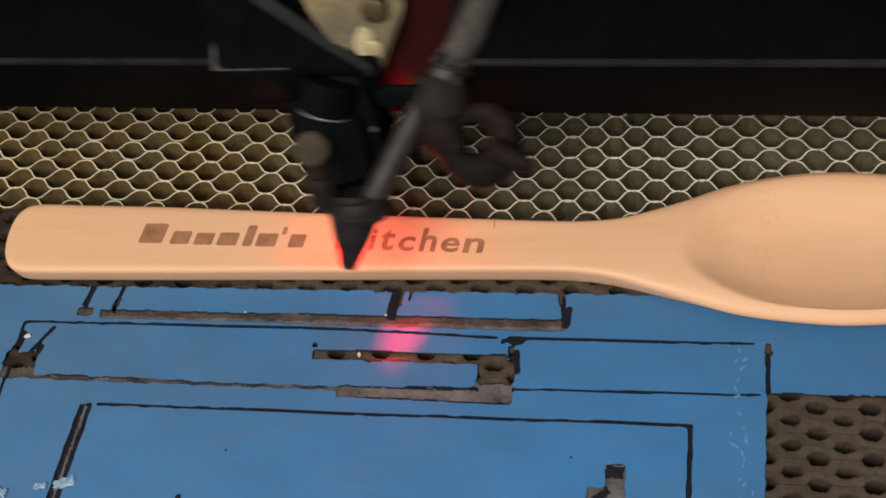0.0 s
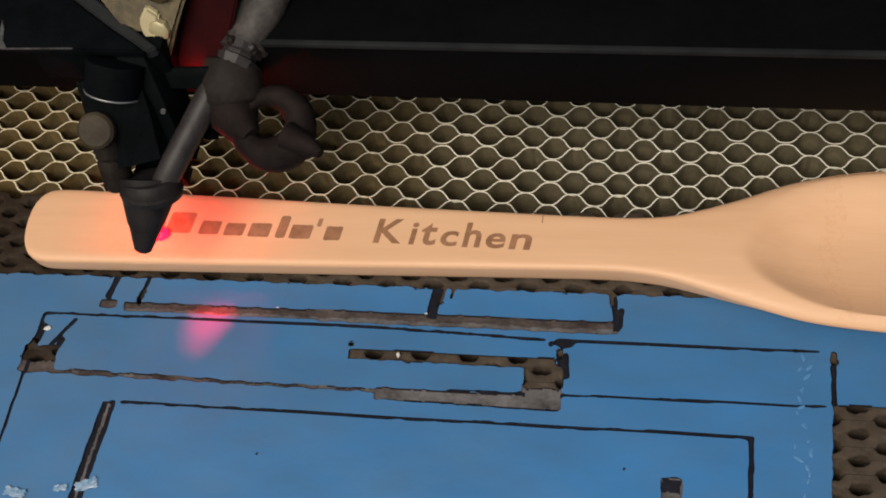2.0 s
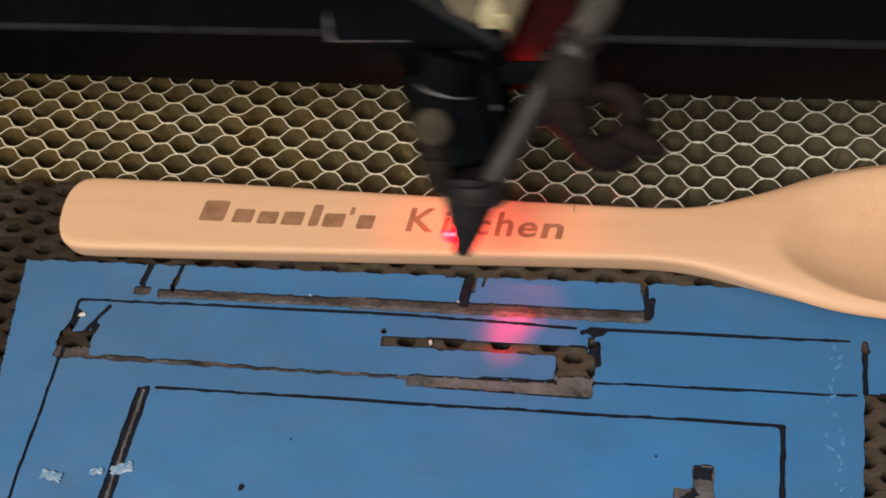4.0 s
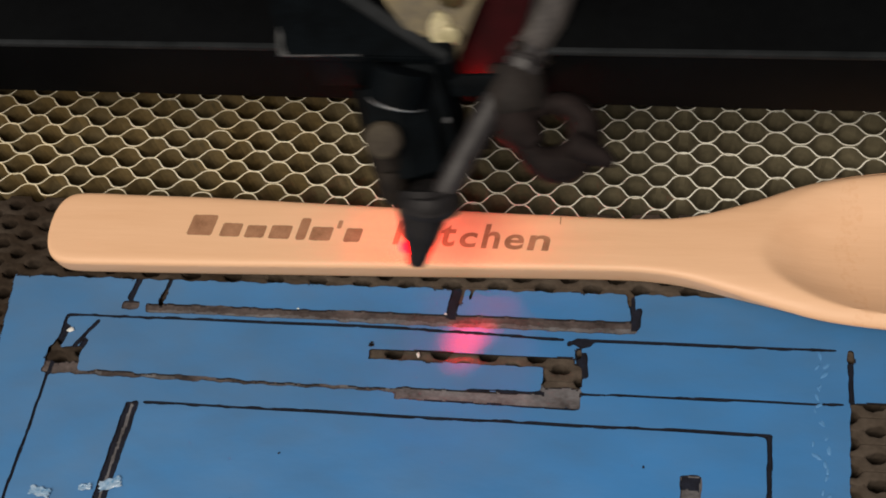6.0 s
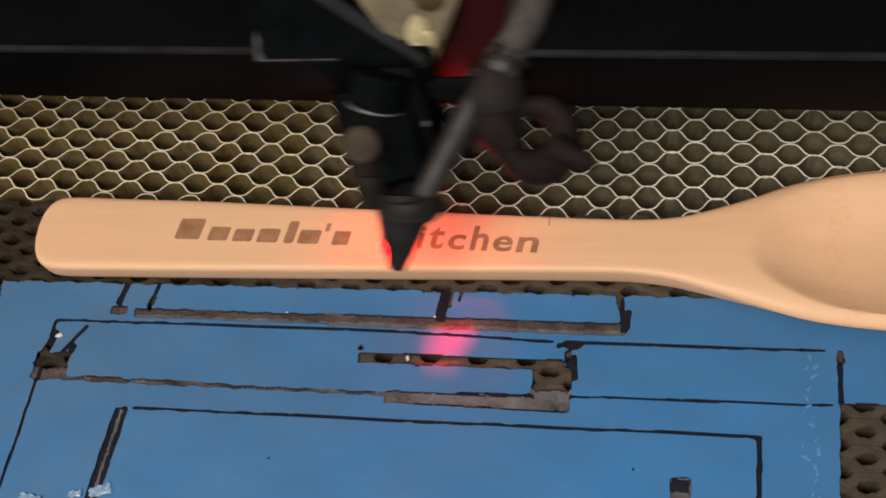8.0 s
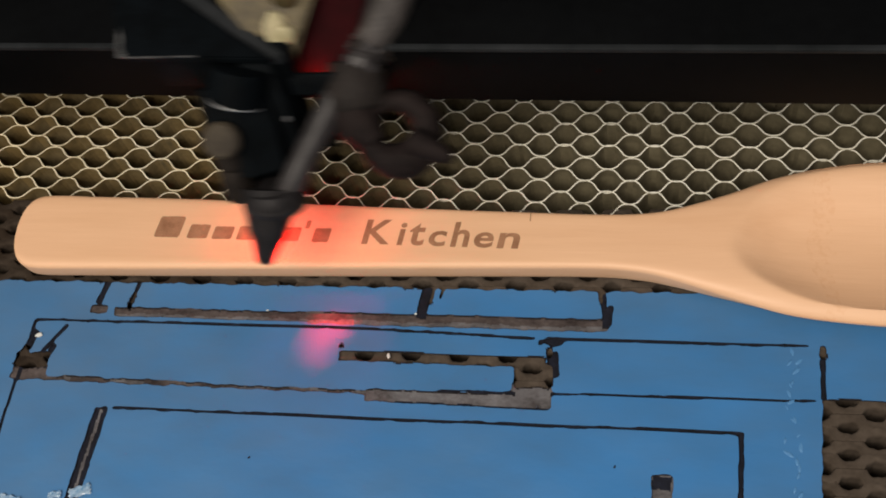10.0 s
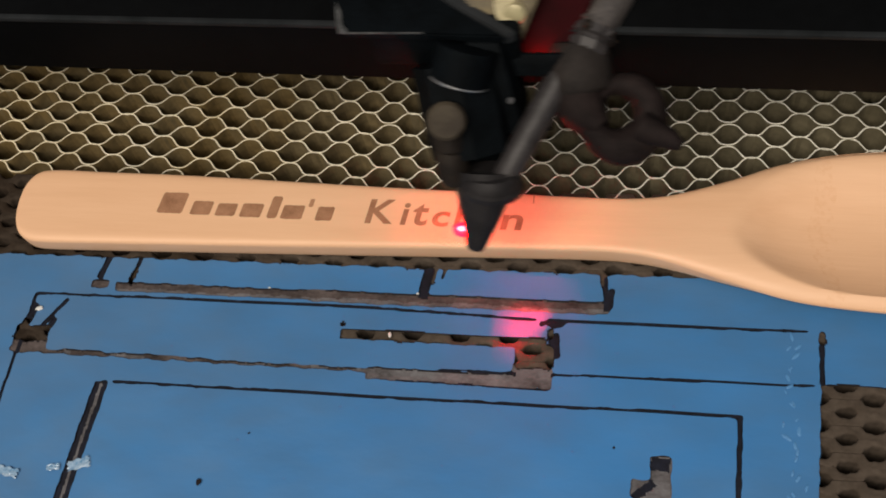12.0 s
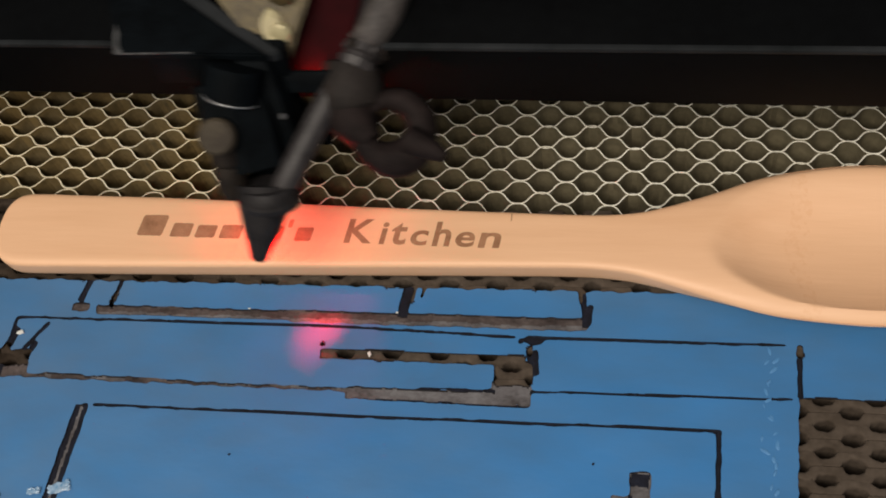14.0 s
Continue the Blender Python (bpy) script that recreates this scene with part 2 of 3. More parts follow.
def foil_strip(seed):
    """One corrugated foil strip with a wall thickness and an uneven top edge."""
    rnd = random.Random(seed)
    n, half = 44 * 16, 0.00021
    vs, fs = [], []
    ph = [rnd.uniform(0, 6.28) for _ in range(4)]
    section = [(-1, -DEEP), (-1, 0), (1, 0), (1, -DEEP)]
    for i in range(n + 1):
        n_left = max(0.0, 20 - i / 16)  # the cells are pulled wider towards the west
        u = (i / 16 - 22 - 0.04 * n_left - 0.0055 * n_left ** 2) * PITCH
        a = 2 * math.pi * i / 16
        s = math.tanh(1.4 * math.cos(a)) / math.tanh(1.4)
        amp = STEP / 2 * (1 + 0.05 * math.sin(u * 61 + ph[0]))
        y = amp * s + 0.00025 * math.sin(u * 33 + ph[1]) + 0.0008 * min(1.0, max(0.0, (u + 0.02) / 0.07))
        nx, ny = math.sin(a) * 0.75, 1.0
        l = math.hypot(nx, ny) / half
        top = 0.00025 * math.sin(u * 140 + ph[2]) * math.sin(u * 47 + ph[3]) - 0.0002
        x = u + 0.0003 * math.sin(u * 90 + ph[3])
        vs += [(x + k * nx / l, y + k * ny / l, z if z == -DEEP else top + z) for k, z in section]
        if i:
            b, c = 4 * (i - 1), 4 * i
            fs += [(b + k, c + k, c + k + 1, b + k + 1) for k in range(3)]
    me = bpy.data.meshes.new("foil_strip")
    me.from_pydata(vs, [], fs)
    me.materials.append(FOIL), me.materials.append(FOIL_GLINT)
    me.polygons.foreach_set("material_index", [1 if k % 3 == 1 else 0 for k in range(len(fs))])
    return me


def crusted_strip(seed):
    """A strip so caked with soot that only rounded lens-shaped holes are left between it and the next."""
    rnd = random.Random(seed)
    R = 24
    n = 44 * R
    ph = [rnd.uniform(0, 6.28) for _ in range(4)]
    wide = [rnd.uniform(2.5, 3.3) for _ in range(46)]
    tall = [rnd.uniform(1.45, 1.85) for _ in range(46)]
    vs, fs = [], []
    # across the strip: place from the low side to the high side, drop towards a hole
    section = [(0, 13.0), (0, 1.6), (0.04, 0.75), (0.12, 0.28), (0.25, 0.06), (0.5, 0.0), (0.75, 0.06), (0.88, 0.28), (0.96, 0.75), (1, 1.6), (1, 13.0)]
    m = len(section)

    def hole(u, k):
        d = (u - k * PITCH * 1000) / wide[int(k) + 22]
        return tall[int(k) + 22] * math.sqrt(1 - d * d) if abs(d) < 1 else 0.0

    for i in range(n + 1):
        u = (i / R - 22) * PITCH * 1000
        k = i / R - 22
        lo = hole(u, round(k))
        hi = hole(u, math.floor(k) + 0.5)
        w = 0.10 * math.sin(u * 1.3 + ph[1]) + 0.08 * math.sin(u * 2.9 + ph[2])
        slant = 0.045 * max(u + 3.6, -60)
        y0, y1 = slant - CRUST_STEP * 500 + lo * (1 + w), slant + CRUST_STEP * 500 - hi * (1 - w)
        for q, (f, drop) in enumerate(section):
            side = lo if q < m / 2 else hi
            deep = drop * min(1.0, side / 0.9) if drop < 10 else drop
            swell = 0.22 * math.sin(u * 0.9 + f * 3 + ph[0]) * math.sin(u * 0.37 + ph[3]) * math.sin(math.pi * f) - 0.16
            vs.append((u / 1000, (y0 - 0.06 + (y1 - y0 + 0.12) * f) / 1000, (swell - deep) / 1000))
        if i:
            b, c = m * (i - 1), m * i
            fs += [(b + q, c + q, c + q + 1, b + q + 1) for q in range(m - 1)]
    me = bpy.data.meshes.new("foil_strip")
    me.from_pydata(vs, [], fs)
    me.materials.append(SOOT)
    me.polygons.foreach_set("use_smooth", [True] * len(fs))
    return me


strips = [foil_strip(k) for k in range(6)] + [crusted_strip(k) for k in range(6, 12)]

# ---- blue board with its cuts ----
CELL = 0.00035
BX0, BY0, BNX, BNY = -0.0560, -0.0480, 940, 268


def wob(x, s, amp):
    return amp * (np.sin(x * s) + 0.6 * np.sin(x * s * 2.3 + 1.7) + 0.4 * np.sin(x * s * 5.1 + 0.6)) / 2


def board_mask():
    X, Y = np.meshgrid((np.arange(BNX) + 0.5) * CELL + BX0, (np.arange(BNY) + 0.5) * CELL + BY0, indexing="ij")
    X, Y = X * 1000, Y * 1000
    keep = np.ones(X.shape, bool)
    score = np.zeros(X.shape, bool)
    film = np.zeros(X.shape, bool)
    keep &= Y < 42.4 + wob(X, 0.55, 0.5) + 0.004 * (X - 70)
    keep &= X > -54.0 + 0.11 * (42 - Y) + wob(Y, 0.9, 0.2)
    keep &= ~((X > 204.2 + wob(Y, 0.8, 0.25) - 0.06 * (12 - Y)) & (Y < 12.4 + wob(X, 0.3, 0.15)))

    def cut(x0, x1, y0, y1, e=0.22, s=0.7, burnt=False):
        gx, gy = wob(Y, s, e), wob(X, s, e)
        hit = (X > x0 + gx) & (X < x1 - gx * 0.7) & (Y > y0 + gy) & (Y < y1 + gy * 0.6)
        if burnt:  # only the blue face is burnt away
            np.logical_or(film, hit, out=film)
        else:
            np.logical_and(keep, ~hit, out=keep)

    def slash(xa, ya, xb, yb, w, e=0.3, through=True):
        e, w = e * 0.32, max(w * 0.95, 0.95 if w > 0.75 else 0.7)
        dx, dy = xb - xa, yb - ya
        L = math.hypot(dx, dy)
        u = ((X - xa) * dx + (Y - ya) * dy) / L
        v = ((X - xa) * -dy + (Y - ya) * dx) / L + wob(u, 0.5, e)
        hit = (u > 0) & (u < L) & (np.abs(v) < w / 2 * (1 + 0.08 * np.sin(u * 0.7 + xa) + 0.06 * np.sin(u * 2.9)))
        if through:
            np.logical_and(keep, ~hit, out=keep)
        else:
            np.logical_or(score, hit, out=score)

    def line(*a):
        slash(*a, through=False)

    # long slot and its tabs up to the edge
    cut(-5, 60, 30.4, 33.7, burnt=True), cut(58, 147.5, 29.9, 34.0, burnt=True)
    line(-11.3, 34.5, -9.2, 43, 2.3), cut(-13.2, -7.4, 31.4, 34.2, 0.3, burnt=True)
    slash(-0.6, 33, 0.6, 39, 1.5), line(0.4, 38, 1.3, 43, 1.5), line(92.4, 33, 93.8, 43, 3.4), slash(95.0, 37.5, 95.6, 43, 1.1), slash(97.6, 39, 98.6, 43, 0.9), line(146.6, 31.5, 145.4, 43, 1.8), line(147.4, 32, 147.9, 38.5, 1.8), slash(145.0, 39, 144.6, 43, 1.2)
    # outer outline
    line(-30.5, 28.6, 76, 28.9, 0.8, 0.25), line(76, 28.9, 127, 27.3, 0.9, 0.35), line(134, 27.4, 202, 27.6, 1.0, 0.2)
    line(205.2, 28.0, 204.6, 12.0, 1.5, 0.3), slash(205.3, 27.9, 205.1, 24.0, 2.2, 0.1)
    line(-30.6, 28.6, -31.2, 9, 1.2, 0.3), line(-31.0, 12, -33.5, -50, 1.1, 0.35)
    # scorched corner
    cut(-33.5, -22.5, 12.6, 17.6, 0.7), cut(-33.8, -21.8, 8.6, 13.6, 0.6, burnt=True), slash(-32.2, 15, -31.0, 20, 2.2), line(-31.4, 17, -29.0, 25, 2.8), line(-26.5, 16, -19.2, 27.2, 1.5), line(-24.0, 14, -21.6, 20.5, 2.2)
    cut(-22, 30, 8.7, 9.9, 0.4, burnt=True), cut(-16, -3, 8.5, 10.4, 0.4, burnt=True), cut(3, 19, 8.4, 10.2, 0.4, burnt=True), cut(28, 80, 8.5, 9.6, 0.4, burnt=True)
    # bar, block and lower slot
    cut(69.4, 130, 18.4, 21.6), cut(121.5, 132.2, 12.6, 19.6, 0.4), cut(121.0, 132.4, 6.6, 13.4, 0.3, burnt=True), cut(79.0, 124, 6.4, 10.2, 0.3, burnt=True), line(100, 10.6, 122, 10.6, 0.5, 0.2), line(88, 6.5, 132, 6.3, 0.6, 0.2)
    np.logical_or(score, (((X - 132.2) / 3.0) ** 2 + ((Y - 26.6 + wob(X, 1.1, 0.3)) / 1.6) ** 2) < 1, out=score)
    line(128.0, 25.2, 128.6, 27.0, 1.6), slash(131.0, 24.6, 131.4, 21.5, 1.4), line(132.0, 23.5, 133.0, 15.5, 3.0), line(130.4, 23.8, 131.6, 19.5, 1.4)
    slash(69.8, 22, 69.9, 23.6, 0.8)
    # thin inner lines
    for a, b, w in ((132, 151, 0.75), (151, 159, 0.35), (159, 172, 0.8), (172, 180, 0.4), (180, 188, 0.6), (188, 203, 0.4)):
        line(a, 10.9 + (a - 134) * 0.012, b, 10.9 + (b - 134) * 0.012, w, 0.1)
    line(2.5, 0.9, 100, 1.3, 0.8, 0.2), line(100, 1.3, 183.5, 2.0, 0.8, 0.2)
    line(183.2, 2.4, 181.2, -50, 1.5, 0.2)
    line(0.6, 1.2, -3.4, -50, 2.0, 0.35), line(-2.1, 0.8, -6.1, -50, 1.7, 0.3)
    mid = -0.4 + (Y - 1.0) * 0.078
    np.logical_or(film, (np.abs(X - mid) < 1.1) & (Y < 0.6), out=film)
    cut(159.8, 165.4, -17.5, -10.4, 0.3, burnt=True), line(160.1, -12.5, 165.0, -12.7, 3.8), cut(155, 165.4, -22.5, -17.2, 0.5, burnt=True), line(155.5, -22.0, 161, -17.6, 2.2)
    return keep, (score | film) & keep, film & keep & ~score


def grow(a, steps):
    for _ in range(steps):
        b = a.copy()
        b[1:] |= a[:-1]
        b[:-1] |= a[1:]
        b[:, 1:] |= a[:, :-1]
        b[:, :-1] |= a[:, 1:]
        a = b
    return a


def blue_board():
    keep, score, film = board_mask()
    ring = grow(~keep, 1) & keep
    G = np.add.outer(np.sin(np.arange(keep.shape[0]) * 0.11) + np.sin(np.arange(keep.shape[0]) * 0.047 + 1), np.sin(np.arange(keep.shape[1]) * 0.19))
    char = ring & (G > 0.5)
    # char colour along each burnt slot's upper edge paints the edge's shadow
    rim = film & ~np.roll(film, -1, axis=1) & (G > -1.1)
    # the lower lip of each burnt slot is paler, in scallops; the scorched corner is not
    X, Y = np.meshgrid((np.arange(keep.shape[0]) + 0.5) * CELL + BX0, (np.arange(keep.shape[1]) + 0.5) * CELL + BY0, indexing="ij")
    lip = 0.0311 + 0.0006 * np.abs(np.sin(X * 470)) + 0.0003 * np.sin(X * 190)
    fade = np.sin(X * 310) + 0.7 * np.sin(X * 137 + 1) > 0.35
    pale = (Y < lip) & (Y > 0.02) | (Y < 0.0142) & ((X > 0.075) | (X < 0.0) & (Y < 0.005) | fade & (X > -0.02))
    nx, ny = keep.shape
    gid = -np.ones((nx + 1, ny + 1), int)
    used = np.zeros((nx + 1, ny + 1), bool)
    for dx in (0, 1):
        for dy in (0, 1):
            used[dx:nx + dx, dy:ny + dy] |= keep
    gid[used] = np.arange(used.sum())
    ii, jj = np.nonzero(used)
    P = np.stack([ii * CELL + BX0, jj * CELL + BY0], 1)
    I, J = np.nonzero(keep)
    quads = np.stack([gid[I, J], gid[I + 1, J], gid[I + 1, J + 1], gid[I, J + 1]], 1)
    mats = np.where(rim[I, J], 1, np.where(film[I, J], np.where(pale[I, J], 4, 3), np.where(score[I, J], 2, np.where(char[I, J], 1, 0))))
    pad = np.pad(keep, 1)
    edges = []
    for di, dj, a, b in ((-1, 0, 3, 0), (1, 0, 1, 2), (0, -1, 0, 1), (0, 1, 2, 3)):
        open_ = ~pad[I + 1 + di, J + 1 + dj]
        edges.append(quads[open_][:, [a, b]])
    edges = np.concatenate(edges)
    seam = []
    for di, dj, a, b in ((-1, 0, 3, 0), (0, -1, 0, 1)):
        other = np.pad(score, 1)[I + 1 + di, J + 1 + dj]
        seam.append(quads[(other != score[I, J]) & pad[I + 1 + di, J + 1 + dj]][:, [a, b]])
    seam = np.concatenate([edges] + seam)
    for _ in range(10):  # ease the stair steps along every cut
        acc, cnt = np.zeros_like(P), np.zeros(len(P))
        for a, b in ((0, 1), (1, 0)):
            np.add.at(acc, seam[:, a], P[seam[:, b]])
            np.add.at(cnt, seam[:, a], 1)
        on = cnt > 0
        P[on] = 0.5 * P[on] + 0.5 * acc[on] / cnt[on][:, None]
    z = 0.00018 * np.sin(P[:, 0] * 130) * np.sin(P[:, 1] * 210 + 1)
    flat = np.ones(n := len(P), bool)
    flat[quads[~score[I, J]].ravel()] = False
    z[flat] -= 0.0005
    verts = np.concatenate([np.column_stack([P, z]), np.column_stack([P, np.full(n, -0.0007)])])
    walls = np.stack([edges[:, 1], edges[:, 0], edges[:, 0] + n, edges[:, 1] + n], 1)
    me = bpy.data.meshes.new("blue_board")
    me.from_pydata(verts.tolist(), [], np.concatenate([quads, walls]).tolist())
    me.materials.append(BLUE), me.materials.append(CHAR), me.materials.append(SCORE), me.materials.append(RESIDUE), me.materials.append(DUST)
    me.polygons.foreach_set("material_index", np.concatenate([mats, np.ones(len(walls), int)]).astype(np.int32))
    me.update()
    return tagged(new("blue_board", me), "thin blue sheet with charred laser cuts lying on the honeycomb", "sheet")


blue_board()


# ---- wooden spoon ----
TOPS = [(-41.0, 57), (-40.8, 61.5), (-39.9, 65.2), (-38.0, 67.8), (-35, 69.0), (-28, 69.3), (-18, 69.0), (14, 68.4), (73, 66.1), (120, 64.6), (146, 64.0), (157, 64.5), (165, 66.0), (180, 71.2), (196, 77.8), (213, 81.5), (228, 82.6), (245, 81.2), (262, 76.5), (276, 69), (283, 62), (285, 58)]
LOWS = [(-41.0, 57), (-40.7, 52), (-39.7, 48), (-37.8, 45.1), (-34.6, 43.3), (-30, 42.8), (-20, 42.9), (14, 43.5), (73, 44.8), (120, 45.9), (146, 46.2), (157, 45.2), (165, 43.3), (180, 38.5), (196, 33.9), (213, 31.8), (228, 31.3), (245, 33.2), (262, 38.6), (276, 46.8), (283, 54), (285, 58)]


BOWL_X = 180.0  # where the hollow begins, in mm


def along(table, x):
    """Smooth reading of a table of (x, y), in mm."""
    xs, ys = [p[0] for p in table], [p[1] for p in table]
    k = max(0, min(len(xs) - 2, int(np.searchsorted(xs, x)) - 1))
    slope = lambda i: (ys[min(i + 1, len(ys) - 1)] - ys[max(i - 1, 0)]) / (xs[min(i + 1, len(xs) - 1)] - xs[max(i - 1, 0)])
    h = xs[k + 1] - xs[k]
    t = min(1, max(0, (x - xs[k]) / h))
    a, b = (1 + 2 * t) * (1 - t) ** 2, t * (1 - t) ** 2
    c, d = t * t * (3 - 2 * t), t * t * (t - 1)
    return a * ys[k] + b * h * slope(k) + c * ys[k + 1] + d * h * slope(k + 1)


def wooden_spoon():
    spoon = thing("wooden_spoon", "pale beech wooden spoon with freshly engraved brown lettering on its handle", "wooden spoon")
    bm = bmesh.new()
    xs = [-41.0 + 326.0 * (0.5 - 0.5 * math.cos(math.pi * i / 300)) for i in range(301)]
    xs = sorted(set([round(x, 3) for x in xs] + [-40.98, -40.9, -40.7, -40.3, -39.9, -39.1, 284.9, 284.5]))
    NT, NB = 72, 44
    rows = []
    for x in xs:
        t, l = along(TOPS, x), along(LOWS, x)
        c, w = (t + l) / 2, max((t - l) / 2, 0.02)
        bowl = min(1, max(0, (x - 150) / 60))
        bowl = bowl * bowl * (3 - 2 * bowl)
        endr = min(1, math.sqrt(max(0.0, 1 - max(0, (-38.1 - x) / 3.0) ** 2)))
        top, thick = 9.0 + 1.2 * bowl, 8.5 * (0.6 + 0.4 * endr)
        ring = []
        for k in range(NT + 1):  # upper side, from the low edge to the high edge
            u = -math.cos(math.pi * k / NT)
            flat = 1 - abs(u) ** (13 - 8 * bowl)
            edge = 1.9 + 2.3 * bowl
            z = top - edge + edge * flat ** 0.5
            u0 = max(0.05, 1 - (3.4 if u < 0 else 1.5) / w)
            f = abs(u / u0) ** 2.2 + abs((x - 238) / (238 - BOWL_X if x < 238 else 43.5)) ** 5.4
            z -= 7.0 * max(0.0, 1 - f) ** (0.85 + 0.5 * min(1.0, max(0.0, (u + 0.5) / 0.9)) + 0.7 * min(1.0, max(0.0, (206 - x) / 24)))
            ring.append((c + u * w, z))
        for k in range(1, NB):  # under side, back
            u = math.cos(math.pi * k / NB)
            low = top - thick + (thick - 1.9) * abs(u) ** 40
            bowl_low = top - 3.2 - (8.6 * (1 - u * u) ** 0.8)
            z = low + (bowl_low - low) * bowl
            ring.append((c + u * w, z))
        rows.append([bm.verts.new((x / 1000, y / 1000, z / 1000)) for y, z in ring])
    n = len(rows[0])
    for a, b in zip(rows, rows[1:]):
        for k in range(n):
            bm.faces.new((a[k], b[k], b[(k + 1) % n], a[(k + 1) % n]))
    bm.faces.new(rows[0]), bm.faces.new(rows[-1][::-1])
    ob = part("spoon_body", bm, WOOD, spoon)
    return spoon


spoon = wooden_spoon()
TEXT_Z = 0.00905


def letter(ch, x0, x1, y0, h):
    """One engraved letter of the built-in font, fitted between x0 and x1 on the handle."""
    cu = bpy.data.curves.new("letter", "FONT")
    cu.body, cu.size, cu.shear, cu.extrude, cu.offset, cu.resolution_u = ch, 1.0, 0.12, 0.0, 0.022, 4
    tmp = new("letter_form", cu)
    me = bpy.data.meshes.new_from_object(tmp.evaluated_get(bpy.context.evaluated_depsgraph_get()))
    bpy.data.objects.remove(tmp)
    a = np.array([v.co[:] for v in me.vertices])
    lo, hi = a.min(0), a.max(0)
    for v in me.vertices:
        fx = (v.co.x - lo[0]) / (hi[0] - lo[0])
        x = x0 + fx * (x1 - x0)
        y = y0 + (v.co.y - lo[1]) / (hi[1] - lo[1]) * h
        v.co = (x / 1000, y / 1000, TEXT_Z)
    me.materials.clear()
    me.materials.append(BURN)
    ob = new("letter", me)
    ob.parent = spoon
    return tagged(ob, "brown engraved letter")


def engraved_bar(a, b, y, h):
    """A plain slanting bar with worn edges, as tall as the engraving."""
    rnd = random.Random(int(a * 10))
    bm = bmesh.new()
    m = max(2, int((b - a) / 0.5))
    low, high = [], []
    for k in range(m + 1):
        x = a + (b - a) * k / m
        trim = 0.5 * h * 0.16 if k in (0, m) else 0.0
        for row, yy, lean in ((low, y + trim + rnd.uniform(0, 0.16), -0.12 * h * 0.5), (high, y + h - trim - rnd.uniform(0, 0.16), 0.12 * h * 0.5)):
            row.append(bm.verts.new(((x + lean) / 1000, yy / 1000, TEXT_Z)))
    for k in range(m):
        bm.faces.new((low[k], low[k + 1], high[k + 1], high[k]))
    part("engraved_bar", bm, BURN, spoon, "brown engraved bar", False)


def base(x):
    return 53.6 - (x - 7) * 0.019


for ch, a, b, h in (("K", 73.7, 82.4, 8.4), ("i", 84.6, 87.2, 7.6), ("t", 88.2, 93.0, 7.6), ("c", 94.2, 99.6, 5.2), ("h", 100.8, 106.4, 8.4), ("e", 107.8, 113.6, 5.2), ("n", 114.6, 121.4, 5.2)):
    letter(ch, a, b, base(a), h)
for a, b, h in ((7.2, 15.6, 7.6), (18.0, 24.6, 5.0), (26.2, 32.6, 4.6), (34.2, 41.0, 5.0), (43.2, 46.4, 8.0), (47.4, 54.2, 5.0), (58.4, 63.6, 5.0)):
    engraved_bar(a, b, base(a), h)
engraved_bar(55.6, 57.0, 57.2, 3.2)
part("nick", box(0.1238, 0.1241, 0.0608, 0.0634, 0.0084, 0.0090, 0), BURN, spoon, "short dark nick", False)


# ---- gantry ----
def gantry():
    g = thing("gantry_rail", "black steel gantry beam carrying the laser head across the bed", "gantry", at=pose(0.10, 0.0821, 0, 0, 0, -1.65))
    part("beam", box(-0.42, 0.42, 0.0, 0.050, 0.0400, 0.0630, 0.0012), BLACK, g)
    part("edge_strip", box(-0.42, 0.42, -0.0006, 0.0012, 0.0622, 0.0637, 0.0004), WORN, g, "worn grey edge")
    part("guide_rail", box(-0.42, 0.42, 0.030, 0.036, 0.0630, 0.0650, 0.0006), BLACK, g)
    part("back_plate", box(-0.42, 0.42, 0.050, 0.058, 0.0400, 0.092, 0.001), UMBER, g)
    for s in (-1, 1):
        part("end_block", box(s * 0.40 - 0.02, s * 0.40 + 0.02, 0.0, 0.05, -0.0154, 0.0400, 0.002), BLACK, g)
    return g


gantry()


# ---- laser head: its origin is the tip of the air nozzle ----
LEAN = 0.6


